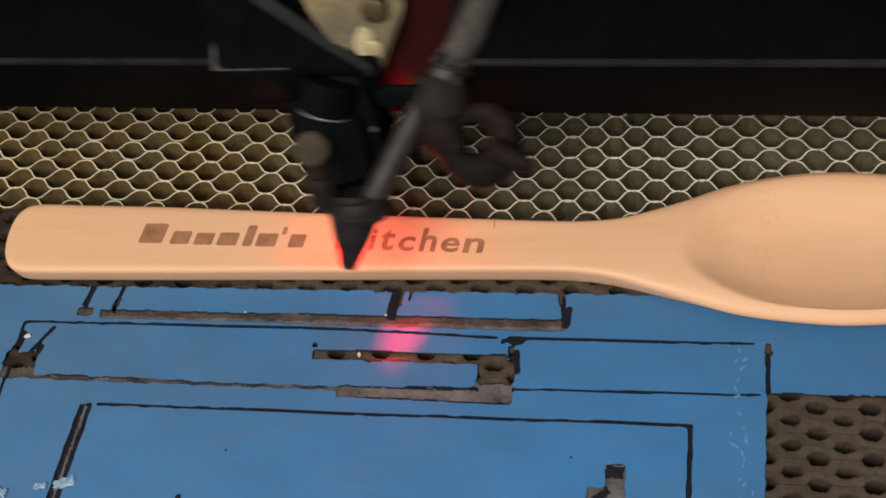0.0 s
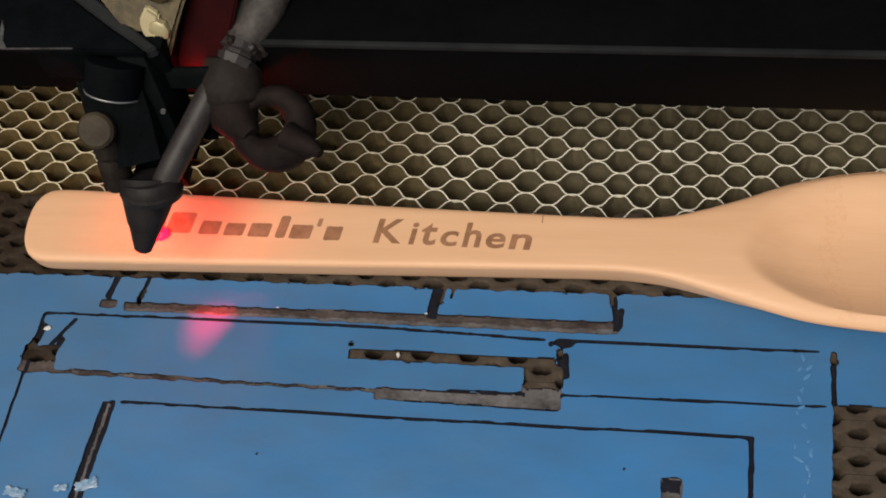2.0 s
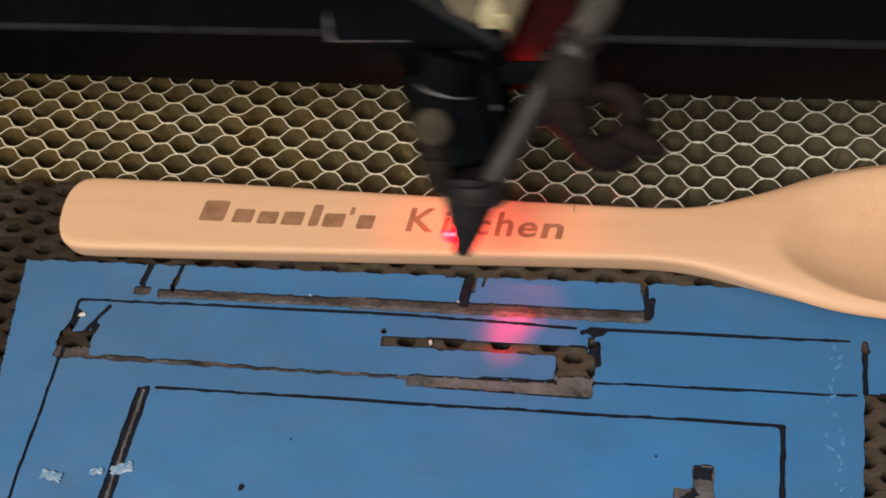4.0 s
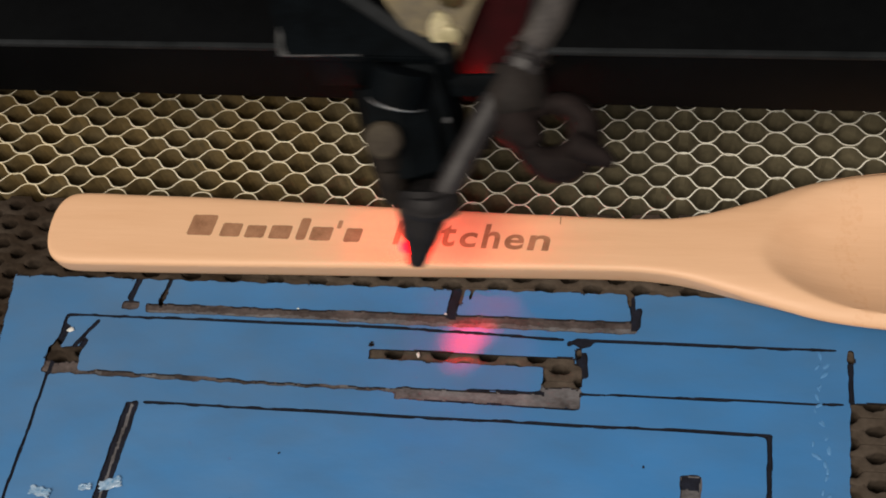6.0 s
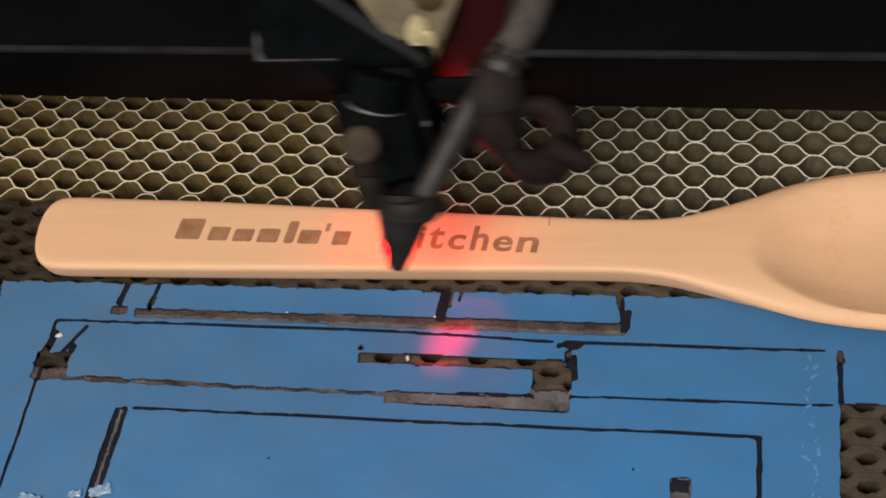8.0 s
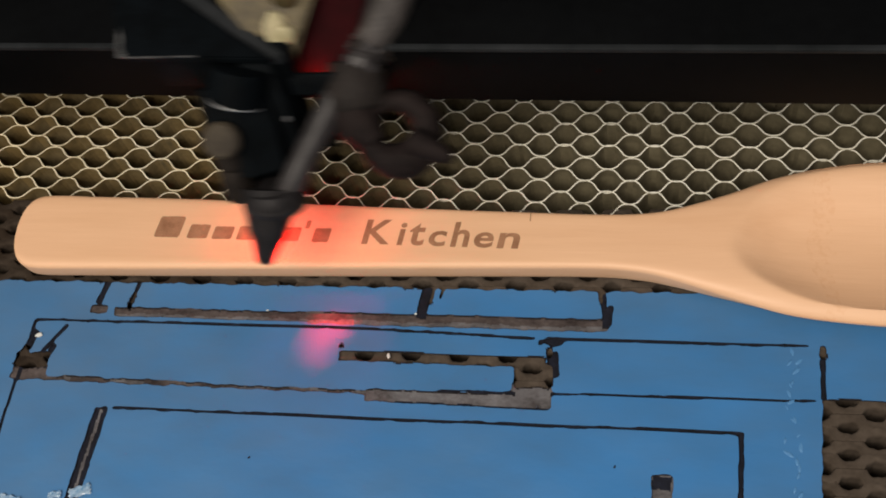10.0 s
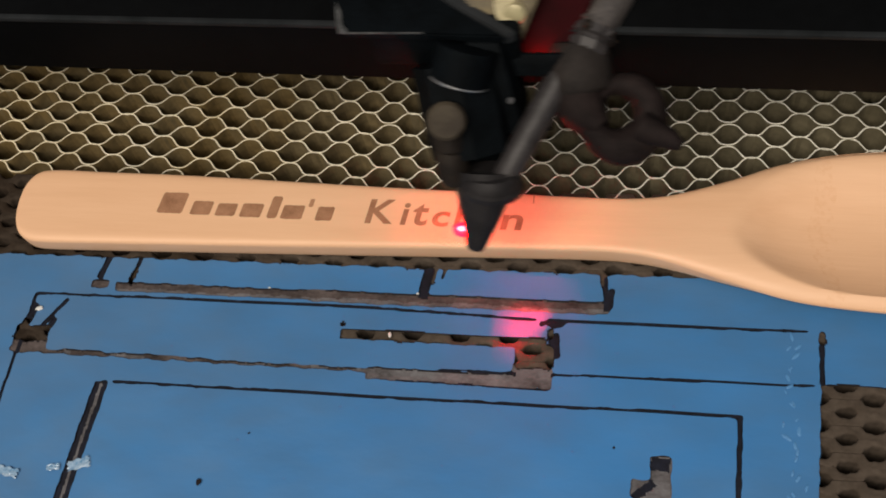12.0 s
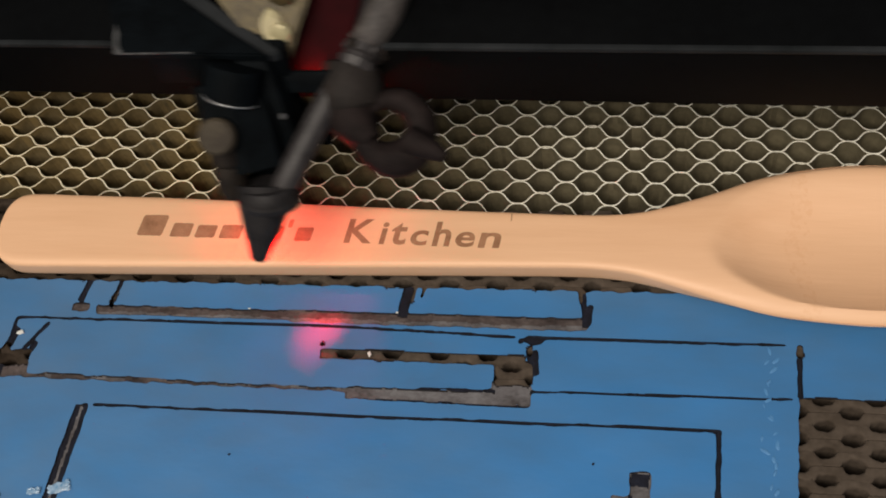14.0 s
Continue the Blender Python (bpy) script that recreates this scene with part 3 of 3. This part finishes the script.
def laser_head():
    def lean(v):
        """The head is built upright and then leant back, as it hangs on its carriage."""
        v, e = Vector(v), Vector(mm(85, -131, 250))
        return v + (e - v) * ((LEAN - 1) * v.z / (e.z - v.z)) if v.z > 0 else v

    def hm(*v):
        return lean(mm(*v))

    def leant(bm):
        for v in bm.verts:
            v.co = lean(v.co)
        return bm

    h = thing("laser_head", "black laser head with pointed air nozzle, brass mount and grey hose", "laser head")
    part("nozzle", loft([(hm(0, 0, 0), 0.0016), (hm(0.2, 0.3, 0.6), 0.0024), (hm(2.1, 4.2, 7), 0.0046), (hm(2.3, 4.6, 7.8), 0.0050), (hm(4.2, 8.4, 15), 0.0071), (hm(5.2, 11.6, 21), 0.0083)]), NOZZLE, h, "pointed matt black air nozzle")
    part("collar", loft([(mm(4.0, 12.6, 10.2), 0.0070), (mm(4.1, 12.9, 10.8), 0.0085), (mm(4.2, 13.6, 12.2), 0.0088), (mm(4.3, 14.0, 13.0), 0.0080), (mm(4.4, 14.6, 14.4), 0.0078), (mm(4.4, 15.0, 15.0), 0.0068)]), NOZZLE, h)
    part("nozzle_holder", loft([(hm(2.2, 16.5, 21), 0.0096), (hm(2.2, 17, 22), 0.0112), (hm(2.4, 21, 38), 0.0118), (hm(2.6, 23.5, 52), 0.0112)], 8), HEADM, h, smooth=False)
    la, lb = Vector((0.257, 0.60, 0.753)).normalized(), hm(4.9, 15.5, 53.3)
    part("lens_tube", loft([(lb, 0.0070, la), (lb + la * 0.0005, 0.0076, la), (lb + la * 0.010, 0.0080, la)], 36), HEADM, h)
    part("rim", loft([(lb + la * 0.0003, 0.00765, la), (lb + la * 0.00055, 0.0078, la), (lb + la * 0.0008, 0.00765, la)], 40), STEEL, h, "thin bright steel rim")
    part("clamp_plate", leant(box(0.0090, 0.0165, 0.0170, 0.0300, 0.030, 0.066, 0.001)), HEADM, h)
    part("screw", loft([(hm(15.4, 17.2, 44.6), 0.0008), (hm(15.4, 16.4, 44.9), 0.0007)], 10), STEEL, h, "tiny bright screw")
    ax = Vector((0.20, -0.62, 0.76)).normalized()
    k = hm(0.8, 10.2, 46) + ax * 0.0030
    part("thumb_screw", loft([(k - ax * 0.008, 0.0044, ax), (k - ax * 0.001, 0.0050, ax), (k + ax * 0.0022, 0.0050, ax), (k + ax * 0.0030, 0.0042, ax)], 22), OLIVE, h, "round olive-brown thumb screw")
    part("focus_knob", loft([(hm(-2.2, 9.4, 21), 0.0036), (hm(-1.9, 9.2, 23), 0.0042), (hm(-0.8, 10.2, 32), 0.0044), (hm(-0.6, 10.4, 33), 0.0039), (hm(-0.4, 10.4, 34), 0.0045), (hm(1.2, 12, 48), 0.0047)], 16), UMBER, h, "dull dark brown focus knob")

    def prism(points, y0, y1, bevel=0.0006):
        bm = bmesh.new()
        f = bm.faces.new([bm.verts.new(mm(x, y0, z)) for x, z in points])
        up = bmesh.ops.extrude_face_region(bm, geom=[f])["geom"]
        bmesh.ops.translate(bm, verts=[v for v in up if isinstance(v, bmesh.types.BMVert)], vec=(0, (y1 - y0) / 1000, 0))
        bmesh.ops.bevel(bm, geom=bm.edges[:], offset=bevel, segments=2, affect="EDGES")
        return bm

    def slab(points, z0, z1, bevel=0.0005):
        bm = bmesh.new()
        f = bm.faces.new([bm.verts.new(mm(x, y, z0)) for x, y in points])
        up = bmesh.ops.extrude_face_region(bm, geom=[f])["geom"]
        bmesh.ops.translate(bm, verts=[v for v in up if isinstance(v, bmesh.types.BMVert)], vec=(0, 0, (z1 - z0) / 1000))
        bmesh.ops.bevel(bm, geom=bm.edges[:], offset=bevel, segments=2, affect="EDGES")
        return bm

    carriage = part("carriage_plate", slab([(-33.2, 38.0), (9.0, 36.6), (-4.0, 45.4), (-23.0, 59.2), (-42.0, 73.0), (-46.5, 73.0), (-42.2, 59.9)], 41.5, 44), HEADM, h, "black carriage plate with a cut corner")
    part("bevel_edge", slab([(9.0, 37.4), (11.4, 39.0), (-2.2, 49.4), (-20.0, 63.2), (-40.0, 77.5), (-42.0, 73.6), (-23.0, 59.9), (-4.0, 46.1)], 39.5, 43.0), WORN, carriage, "worn grey bevel")
    # pale strip that paints the highlight along the plate's front edge
    part("edge_highlight", box(-0.0325, -0.0120, 0.0376, 0.0380, 0.0436, 0.0441, 0.0001), DULL, carriage, "pale strip painting the front edge's highlight")
    part("corner_wedge", slab([(-34.0, 37.7), (-31.2, 37.6), (-33.4, 40.4), (-34.4, 44.5), (-36.2, 48.0), (-35.6, 44.0)], 43.6, 44.3, 0.0001), DULL, carriage, "bright corner wedge")
    part("carriage_block", box(-0.0270, 0.0118, 0.0392, 0.0480, 0.0290, 0.0415, 0.0012), HEADM, h, "black front block of the carriage")
    brass = part("brass_mount", leant(prism([(14, 58), (19.4, 58), (24.5, 70), (29.6, 81), (36, 116), (6, 116), (7.6, 81)], 22.0, 28.0, 0.001)), BRASS, h, "brass mirror mount")
    part("set_screw", loft([(hm(20.5, 22.5, 70), 0.0030), (hm(20.6, 20.6, 71), 0.0030), (hm(20.6, 20.2, 71.2), 0.0024)], 8), CREAM, brass, "pale brass screw")
    part("set_screw", loft([(hm(24, 22.5, 84), 0.0036), (hm(24.2, 19.0, 86), 0.0036), (hm(24.2, 18.6, 86.2), 0.0028)], 8), BRASS, brass, "pale brass screw")
    part("mirror_edge", leant(prism([(16, 65), (18.5, 64), (22.0, 76), (19.5, 79), (16.5, 74)], 20.6, 22.6, 0.0006)), CREAM, brass, "bright mirror edge")
    # red pointer in a sleeve, aimed at the sheet in front of the spoon
    p0, p1 = Vector(mm(17, 32, 11)), Vector(mm(11.2, -9.4, -29.3))
    ax = (p1 - p0).normalized()
    back = p0 - ax * 0.0062
    diode = p0 - ax * 0.0052
    # an added mask shapes the red spot: a lobe that is cut straight on one side
    lobe = [(-6.6, -1.3), (-7.2, 1.3), (-6.5, 4.0), (-4.0, 6.2), (-0.4, 7.2), (3.5, 7.4), (7.6, 6.5), (5.8, 3.2), (3.7, -0.2), (1.8, -3.3), (0.0, -6.2), (-2.6, -6.3), (-4.9, -4.4)]
    q = ax.to_track_quat("Z", "Y")
    bm = bmesh.new()
    inner, outer = [], []
    for x, y in lobe:
        way = Vector((p1.x + x / 1000, p1.y + y / 1000, p1.z)) - diode
        v = diode + way * ((p0 - diode).dot(ax) / way.dot(ax))
        inner.append(bm.verts.new(v))
        outer.append(bm.verts.new(p0 + (v - p0).normalized() * 0.0021))
    for k in range(len(lobe)):
        bm.faces.new((inner[k], inner[k - 1], outer[k - 1], outer[k]))
    sleeve = part("pointer_sleeve", loft([(p0, 0.0017, ax), (back, 0.0020, ax), (back - ax * 0.0005, 0.0023, ax), (p0 + ax * 0.00005, 0.0023, ax)], 24, caps=False), HEADM, h)
    part("spot_mask", bm, MASKING, sleeve, "added unseen mask that shapes the red spot", False)
    part("pointer_diode", loft([(diode - ax * 0.0004, 0.00031, ax), (diode, 0.00030, ax)], 16), RED, sleeve, "glowing red diode")
    part("sleeve_cap", loft([(back - ax * 0.0010, 0.0023, ax), (back - ax * 0.0001, 0.0023, ax)], 20), HEADM, sleeve)
    part("sleeve_arm", loft([(back - ax * 0.0008, 0.0012), (back + Vector(mm(0.2, 2.5, 3)), 0.0012), (back + Vector(mm(0, 3, 6)), 0.0014)], 10), HEADM, h)
    part("pointer_ledge", leant(box(0.0155, 0.0295, 0.0235, 0.0285, 0.0455, 0.0470, 0.0003)), HEADM, h)
    part("pointer_bracket", leant(prism([(16, 47), (29.5, 47), (40.5, 78), (52, 112), (38, 112), (28.5, 78)], 28.0, 29.5)), RED_LIT_BRACKET, h, "dark bracket with the red light put into its colour")
    part("status_light", loft([(hm(22.5, 24.2, 48.4), 0.0011), (hm(22.5, 24.6, 49.4), 0.0010)], 14), REDLAMP, h, "small red light")
    # added hood that hides the red light and keeps it on the bracket
    part("added_hood", leant(box(0.0165, 0.0290, 0.0226, 0.0236, 0.0465, 0.0545, 0.0003)), HEADM, h)
    # added unseen plates that slide over the red lights when they flicker off
    sh = part("shutter", loft([(Vector((0, 0, 0)) - ax * 0.0003, 0.0025, ax), (ax * 0.0003, 0.0025, ax)], 20), HEADM, h)
    sh2 = part("shutter", box(-0.0075, 0.0075, -0.0030, 0.0030, -0.0004, 0.0004, 0.0002), HEADM, h)
    sh3 = part("shutter", box(-0.0017, 0.0017, -0.0010, 0.0010, -0.0017, 0.0017, 0.0001), HEADM, h)
    # glow of the burning point, and an added red light above it that widens the glow
    bm = bmesh.new()
    bmesh.ops.create_icosphere(bm, subdivisions=2, radius=0.0025, matrix=Matrix.Translation(mm(-7.4, 17.2, -19.9)) @ Matrix.Diagonal((1.3, 1.0, 0.6, 1)))
    spark = part("burning_point", bm, SPARK, h, "glowing pink burning point")
    bm = bmesh.new()
    bmesh.ops.create_icosphere(bm, subdivisions=2, radius=0.0009, matrix=Matrix.Translation(mm(-7.4, 16.6, -18.2)) @ Matrix.Diagonal((1.5, 0.9, 0.6, 1)))
    part("spark_core", bm, CORE, spark, "white-hot core")
    part("added_glow_light", box(0.0005, 0.0055, 0.0220, 0.0240, 0.0080, 0.0084, 0.0001), REDGLOW, h, "added unseen red light for the wide glow on the spoon")
    # added hood that limits where this light falls
    hood = part("added_hood", box(-0.0039, 0.0099, 0.0202, 0.0209, 0.0040, 0.0092, 0.0001), HEADM, h)
    for b in ((-0.0039, 0.0099, 0.0251, 0.0258, 0.0040, 0.0092), (-0.0046, -0.0039, 0.0202, 0.0258, 0.0040, 0.0092), (0.0099, 0.0106, 0.0202, 0.0258, 0.0040, 0.0092), (-0.0039, 0.0099, 0.0202, 0.0258, 0.0092, 0.0098)):
        part("added_hood_wall", box(*b, 0.0001), HEADM, hood)
    # air hose
    part("air_pipe", loft([(mm(6.6, 13.6, 11.5), 0.0026), (mm(8.0, 15.0, 13.2), 0.0035), (mm(11.2, 20.2, 16.6), 0.0037), (mm(15.4, 27.3, 20.5), 0.0037), (mm(21.4, 37.4, 26), 0.0038), (mm(27.5, 44.4, 30.4), 0.0037)], 18), PIPE, h, "thin grey air pipe")
    axis = Vector(mm(4.4, 12.7, 4.4)).normalized()
    foot = Vector(mm(28.6, 45.6, 29.8))
    rnd = random.Random(5)
    joint = part("hose_joint", loft([(foot + axis * d / 1000, r / 1000, axis) for d, r in ((-3.0, 3.6), (-2.4, 5.2), (0.0, 5.8), (0.5, 4.9), (1.5, 4.8), (2.0, 6.1), (4.2, 6.0), (4.8, 5.0))], 9), PIPE, h, "crimped dark hose joint", False)
    for k in range(6):
        turn = axis.to_track_quat("Z", "Y") @ Vector((math.cos(k * 1.05 + 0.4), math.sin(k * 1.05 + 0.4), 0))
        at = foot + axis * rnd.uniform(-0.001, 0.004) + turn * 0.0050
        part("crimp_ear", loft([(at, 0.0014), (at + turn * 0.0012 + axis * 0.0006, 0.0013), (at + turn * 0.0019 + axis * 0.0010, 0.0006)], 6), UMBER if k % 2 else PIPE, joint, smooth=False)
    part("hose", loft([(mm(29.8, 48.6, 30.8), 0.0048), (mm(30.4, 50.0, 31.4), 0.0062), (mm(31.6, 52.6, 32.2), 0.0058), (mm(33.4, 57.6, 33.8), 0.0064), (mm(36.0, 65.0, 36.0), 0.0061), (mm(38.2, 73.0, 38.6), 0.0064), (mm(40.6, 82.0, 42.0), 0.0062), (mm(43.0, 92.0, 47.0), 0.0058)], 11), SMOKY, h, "smoky grey air hose")
    # cable clip that hangs under the hose joint and ends in an open eye
    clip = part("clip_block", loft([(mm(26.4, 46.8, 27.4), 0.0064), (mm(26.2, 46.0, 26.9), 0.0082), (mm(25.8, 43.0, 25.4), 0.0090), (mm(25.9, 39.4, 23.2), 0.0092), (mm(26.2, 36.6, 21.6), 0.0086), (mm(26.4, 35.8, 21.0), 0.0070)], 10), OLD, h, "dull brown cable clip")
    face = Vector((0.30, -0.52, 0.80)).normalized()
    q = face.to_track_quat("Z", "Y")
    c, n = Vector(mm(36.6, 32.6, 18.0)), 28
    eye = []
    for k in range(n + 1):
        a = 2 * math.pi * k / n
        out = q @ Vector((math.cos(a), math.sin(a), 0))
        along_ring = q @ Vector((-math.sin(a), math.cos(a), 0))
        thick = 3.9 - 1.3 * math.cos(a - 1.9) + 0.25 * math.sin(3 * a)
        eye.append((c + out * (8.2 - 1.0 * math.cos(a - 1.9)) / 1000, thick / 1000, along_ring))
    part("clip_eye", loft(eye, 10, caps=False), BROWN, clip, "open dark brown eye of the clip")
    part("clip_neck", loft([(mm(26.0, 36.4, 21.4), 0.0076), (mm(27.2, 33.0, 19.6), 0.0070), (mm(30.0, 29.6, 18.6), 0.0050), (mm(32.6, 27.4, 18.2), 0.0030)], 12), BROWN, clip)
    part("clip_finger", loft([(mm(42.6, 28.4, 18.0), 0.0042), (mm(47.0, 26.4, 17.6), 0.0034), (mm(50.6, 24.8, 17.2), 0.0026), (mm(53.0, 23.2, 17.0), 0.0014)], 10), BROWN, clip)
    return h, (spark, Vector(mm(9.5, -10, 25)), Vector(mm(-9.5, 10, -25))), (sh, p0 + ax * 0.0008, Vector((-0.0050, 0.0004, 0.0002))), (sh2, Vector(mm(3.0, 23, 3.2)), Vector((0, 0.0095, 0.0005))), (sh3, hm(22.5, 24.4, 48.9), Vector((0.0050, 0, 0)))


head, *SHUTTERS = laser_head()


# ---- shiny scraps of clear tape on the sheet ----
def tape_scrap(x, y, sx, sy, seed, turn):
    rnd = random.Random(seed)
    bm = bmesh.new()
    n = 8
    g = [[bm.verts.new(((i / n - 0.5) * sx * (1 + 0.12 * math.sin(j * 2.1 + seed)) / 1000, (j / n - 0.5) * sy * (1 + 0.18 * math.sin(i * 1.7 + seed)) / 1000, (0.35 + 0.35 * rnd.random()) / 1000)) for j in range(n + 1)] for i in range(n + 1)]
    for i in range(n):
        for j in range(n):
            bm.faces.new((g[i][j], g[i + 1][j], g[i + 1][j + 1], g[i][j + 1]))
    ob = new("tape_scrap", finish("tape_scrap", bm, TAPE_GLARE))
    ob.matrix_basis = pose(x / 1000, y / 1000, 0, 0, 0, turn)
    return tagged(ob, "crumpled shiny scrap of clear tape on the blue sheet, its glare painted in", "tape scrap", "tape scraps")


tape_scrap(-21.6, -28.4, 6.5, 2.6, 1, -8)
tape_scrap(-0.5, -24.6, 6.5, 3.0, 2, 20)
tape_scrap(-8.0, -26.1, 4.0, 1.8, 3, 10)

# ---- specks and scraps on the sheet ----
def flake(name, x, y, size, seed, mat, label, category, group):
    rnd = random.Random(seed)
    bm = bmesh.new()
    bmesh.ops.create_icosphere(bm, subdivisions=1, radius=size / 1000)
    for v in bm.verts:
        v.co = (v.co.x * rnd.uniform(0.6, 1.3), v.co.y * rnd.uniform(0.4, 0.9), v.co.z * 0.35)
    ob = new(name, finish(name, bm, mat, False))
    ob.matrix_basis = pose(x / 1000, y / 1000, size * 0.00035, 0, 0, rnd.uniform(0, 180))
    return tagged(ob, label, category, group)


for k, (x, y, d) in enumerate(((36.5, -27.0, 1.1), (48.0, -12.0, 0.5), (150.2, -9.0, 0.5))):
    flake("char_flake", x, y, d, k, CHAR, "small black burnt flake on the blue sheet", "flake", "burnt flakes")
for k, (x, y, d) in enumerate(((-27.8, 23.2, 1.3), (84.5, 20.2, 0.9), (91.0, 33.9, 0.5), (45.0, 33.8, 0.5))):
    flake("paper_scrap", x, y, d, 20 + k, PALE, "tiny pale paper scrap at a burnt cut", "scrap", "paper scraps")

rnd = random.Random(3)
for k in range(34):
    x, y, d = 197.0 + rnd.gauss(0, 1.5), 26.0 - k * 2.1 + rnd.uniform(-1.0, 1.0), rnd.uniform(0.5, 1.3)
    bm = loft([(Vector((0, 0, -0.00012)), d / 1000), (Vector((0, 0, 0)), d / 1000 * 0.75), (Vector((0, 0, 0.00002)), d / 1000 * 0.35)], 12)
    for v in bm.verts:
        v.co.x *= rnd.uniform(1.0, 1.5)
        v.co.y *= rnd.uniform(0.4, 0.6)
    ob = new("tape_speck", finish("tape_speck", bm, TAPED))
    ob.matrix_basis = pose((x - 0.03 * (25 - y)) / 1000, y / 1000, 0.00015, 0, 0, 90 + rnd.uniform(-60, 60))
    tagged(ob, "faint pale smear of clear tape on the blue sheet", "tape smear", "tape smears")

bench = box(-0.9, 1.1, -0.8, 0.8, -0.10, -0.06, 0.004)
tagged(new("workbench_top", finish("workbench_top", bench, BENCH)), "dull brown workbench top under the machine", "workbench", kind="structure")
tagged(new("machine_base", finish("machine_base", box(-0.36, 0.56, -0.36, 0.41, -0.06, -0.034, 0.002), BLACK)), "black steel base of the engraving machine", "machine base", kind="structure")

# ---- foil strips of the bed, from the back to the front ----
for i in range(-12, 64):
    ob = new("foil_strip", strips[i % 6 + (6 if i > 9 else 0)])
    ob.parent = bed
    half = PITCH / 2 if i % 2 else 0.0
    ob.matrix_basis = pose(half + 0.0036, -0.05845 - (i - 15) * CRUST_STEP, 0) if i > 9 else pose(half, -i * STEP, 0)


# ---- movement ----
HEAD_Y, HEAD_Z = 0.0352, 0.0300
SWING = [(0, 0.086), (0.1, 0.0536), (0.2, 0.0225), (0.3, 0.0154), (0.4, 0.0471), (0.5, 0.0783), (0.6, 0.1085), (0.7, 0.1325), (0.8, 0.1108), (0.9, 0.0807), (1.0, 0.0506), (1.1, 0.0184), (1.2, 0.021), (1.3, 0.0524), (1.4, 0.0835), (1.5, 0.1137), (1.6, 0.1315), (1.7, 0.1045), (1.8, 0.0749), (1.9, 0.0444), (2.0, 0.0131), (2.1, 0.0293), (2.2, 0.0603), (2.3, 0.0902), (2.4, 0.1199), (2.5, 0.1272), (2.6, 0.097), (2.7, 0.0677), (2.8, 0.0355), (2.9, 0.0175), (3.0, 0.0465), (3.1, 0.0781), (3.2, 0.1093), (5.3, 0.0447), (5.4, 0.017), (5.5, 0.0394), (5.6, 0.0701), (5.7, 0.1002), (5.8, 0.1293), (5.9, 0.117), (6.0, 0.0872), (6.1, 0.0571), (6.2, 0.0272), (6.3, 0.0439), (6.4, 0.0749), (6.5, 0.1052), (6.6, 0.131), (6.7, 0.1114), (6.8, 0.0806), (6.9, 0.0513), (7.0, 0.0257), (7.1, 0.05), (7.2, 0.0811), (9.3, 0.031), (9.4, 0.039), (9.5, 0.0702), (9.6, 0.0999), (9.7, 0.1286), (9.8, 0.1139), (9.9, 0.0835), (10.0, 0.0535), (10.1, 0.025), (10.2, 0.0478), (10.3, 0.0793), (10.4, 0.1088), (10.5, 0.1299), (10.6, 0.1058), (10.7, 0.0753), (10.8, 0.0441), (10.9, 0.0267), (11.0, 0.0559), (11.1, 0.0871), (11.2, 0.1176), (11.3, 0.1141), (11.4, 0.0831), (11.5, 0.0521), (11.6, 0.03), (11.7, 0.0573), (11.8, 0.087), (11.9, 0.117), (12.0, 0.1117), (12.1, 0.0806), (12.2, 0.0495), (12.3, 0.029), (12.4, 0.057), (12.5, 0.0881), (12.6, 0.1194), (12.7, 0.1118), (12.8, 0.0808), (12.9, 0.0494), (13.0, 0.0297), (13.1, 0.0584), (13.2, 0.0734), (13.3, 0.0437), (13.4, 0.0343), (13.5, 0.0641), (13.6, 0.0653), (13.7, 0.0344), (13.8, 0.0426), (13.9, 0.0728), (14.0, 0.057)]


def swing_rows():
    """The head's strokes; across the two pauses in the record they go on at the same beat."""
    rows = list(SWING)
    for a, b, turns in ((3.2, 5.3, [(3.2, 0.1093), (3.288, 0.136), (3.712, 0.012), (4.136, 0.136), (4.560, 0.012), (4.985, 0.136), (5.409, 0.0115)]),
                        (7.2, 9.3, [(7.2, 0.0811), (7.38, 0.136), (7.772, 0.016), (8.164, 0.135), (8.556, 0.018), (8.948, 0.134), (9.34, 0.0215)])):
        n = int(round((b - a) * 10))
        for k in range(1, n):
            t = a + k / 10
            x = np.mean([np.interp(t + d, [p[0] for p in turns], [p[1] for p in turns]) for d in (-0.015, 0, 0.015)])
            rows.append((round(t, 1), float(x)))
    return sorted(rows)


def motions():
    off = (2.2, 6.3, 9.5, 10.2, 11.0, 13.2)
    for plate, shut, aside in SHUTTERS:
        at = lambda v: Matrix.Translation(v)
        rows = [(0.0, at(shut + aside))]
        for t in off:
            rows += [(t - 2 / 30, at(shut + aside)), (t - 1 / 30, at(shut)), (t + 1 / 30, at(shut)), (t + 2 / 30, at(shut + aside))]
        walk(plate, rows + [(14.0, at(shut + aside))])
    walk(head, [(t, pose(x, HEAD_Y - 0.019 * (x - 0.02), HEAD_Z)) for t, x in swing_rows()])


motions()
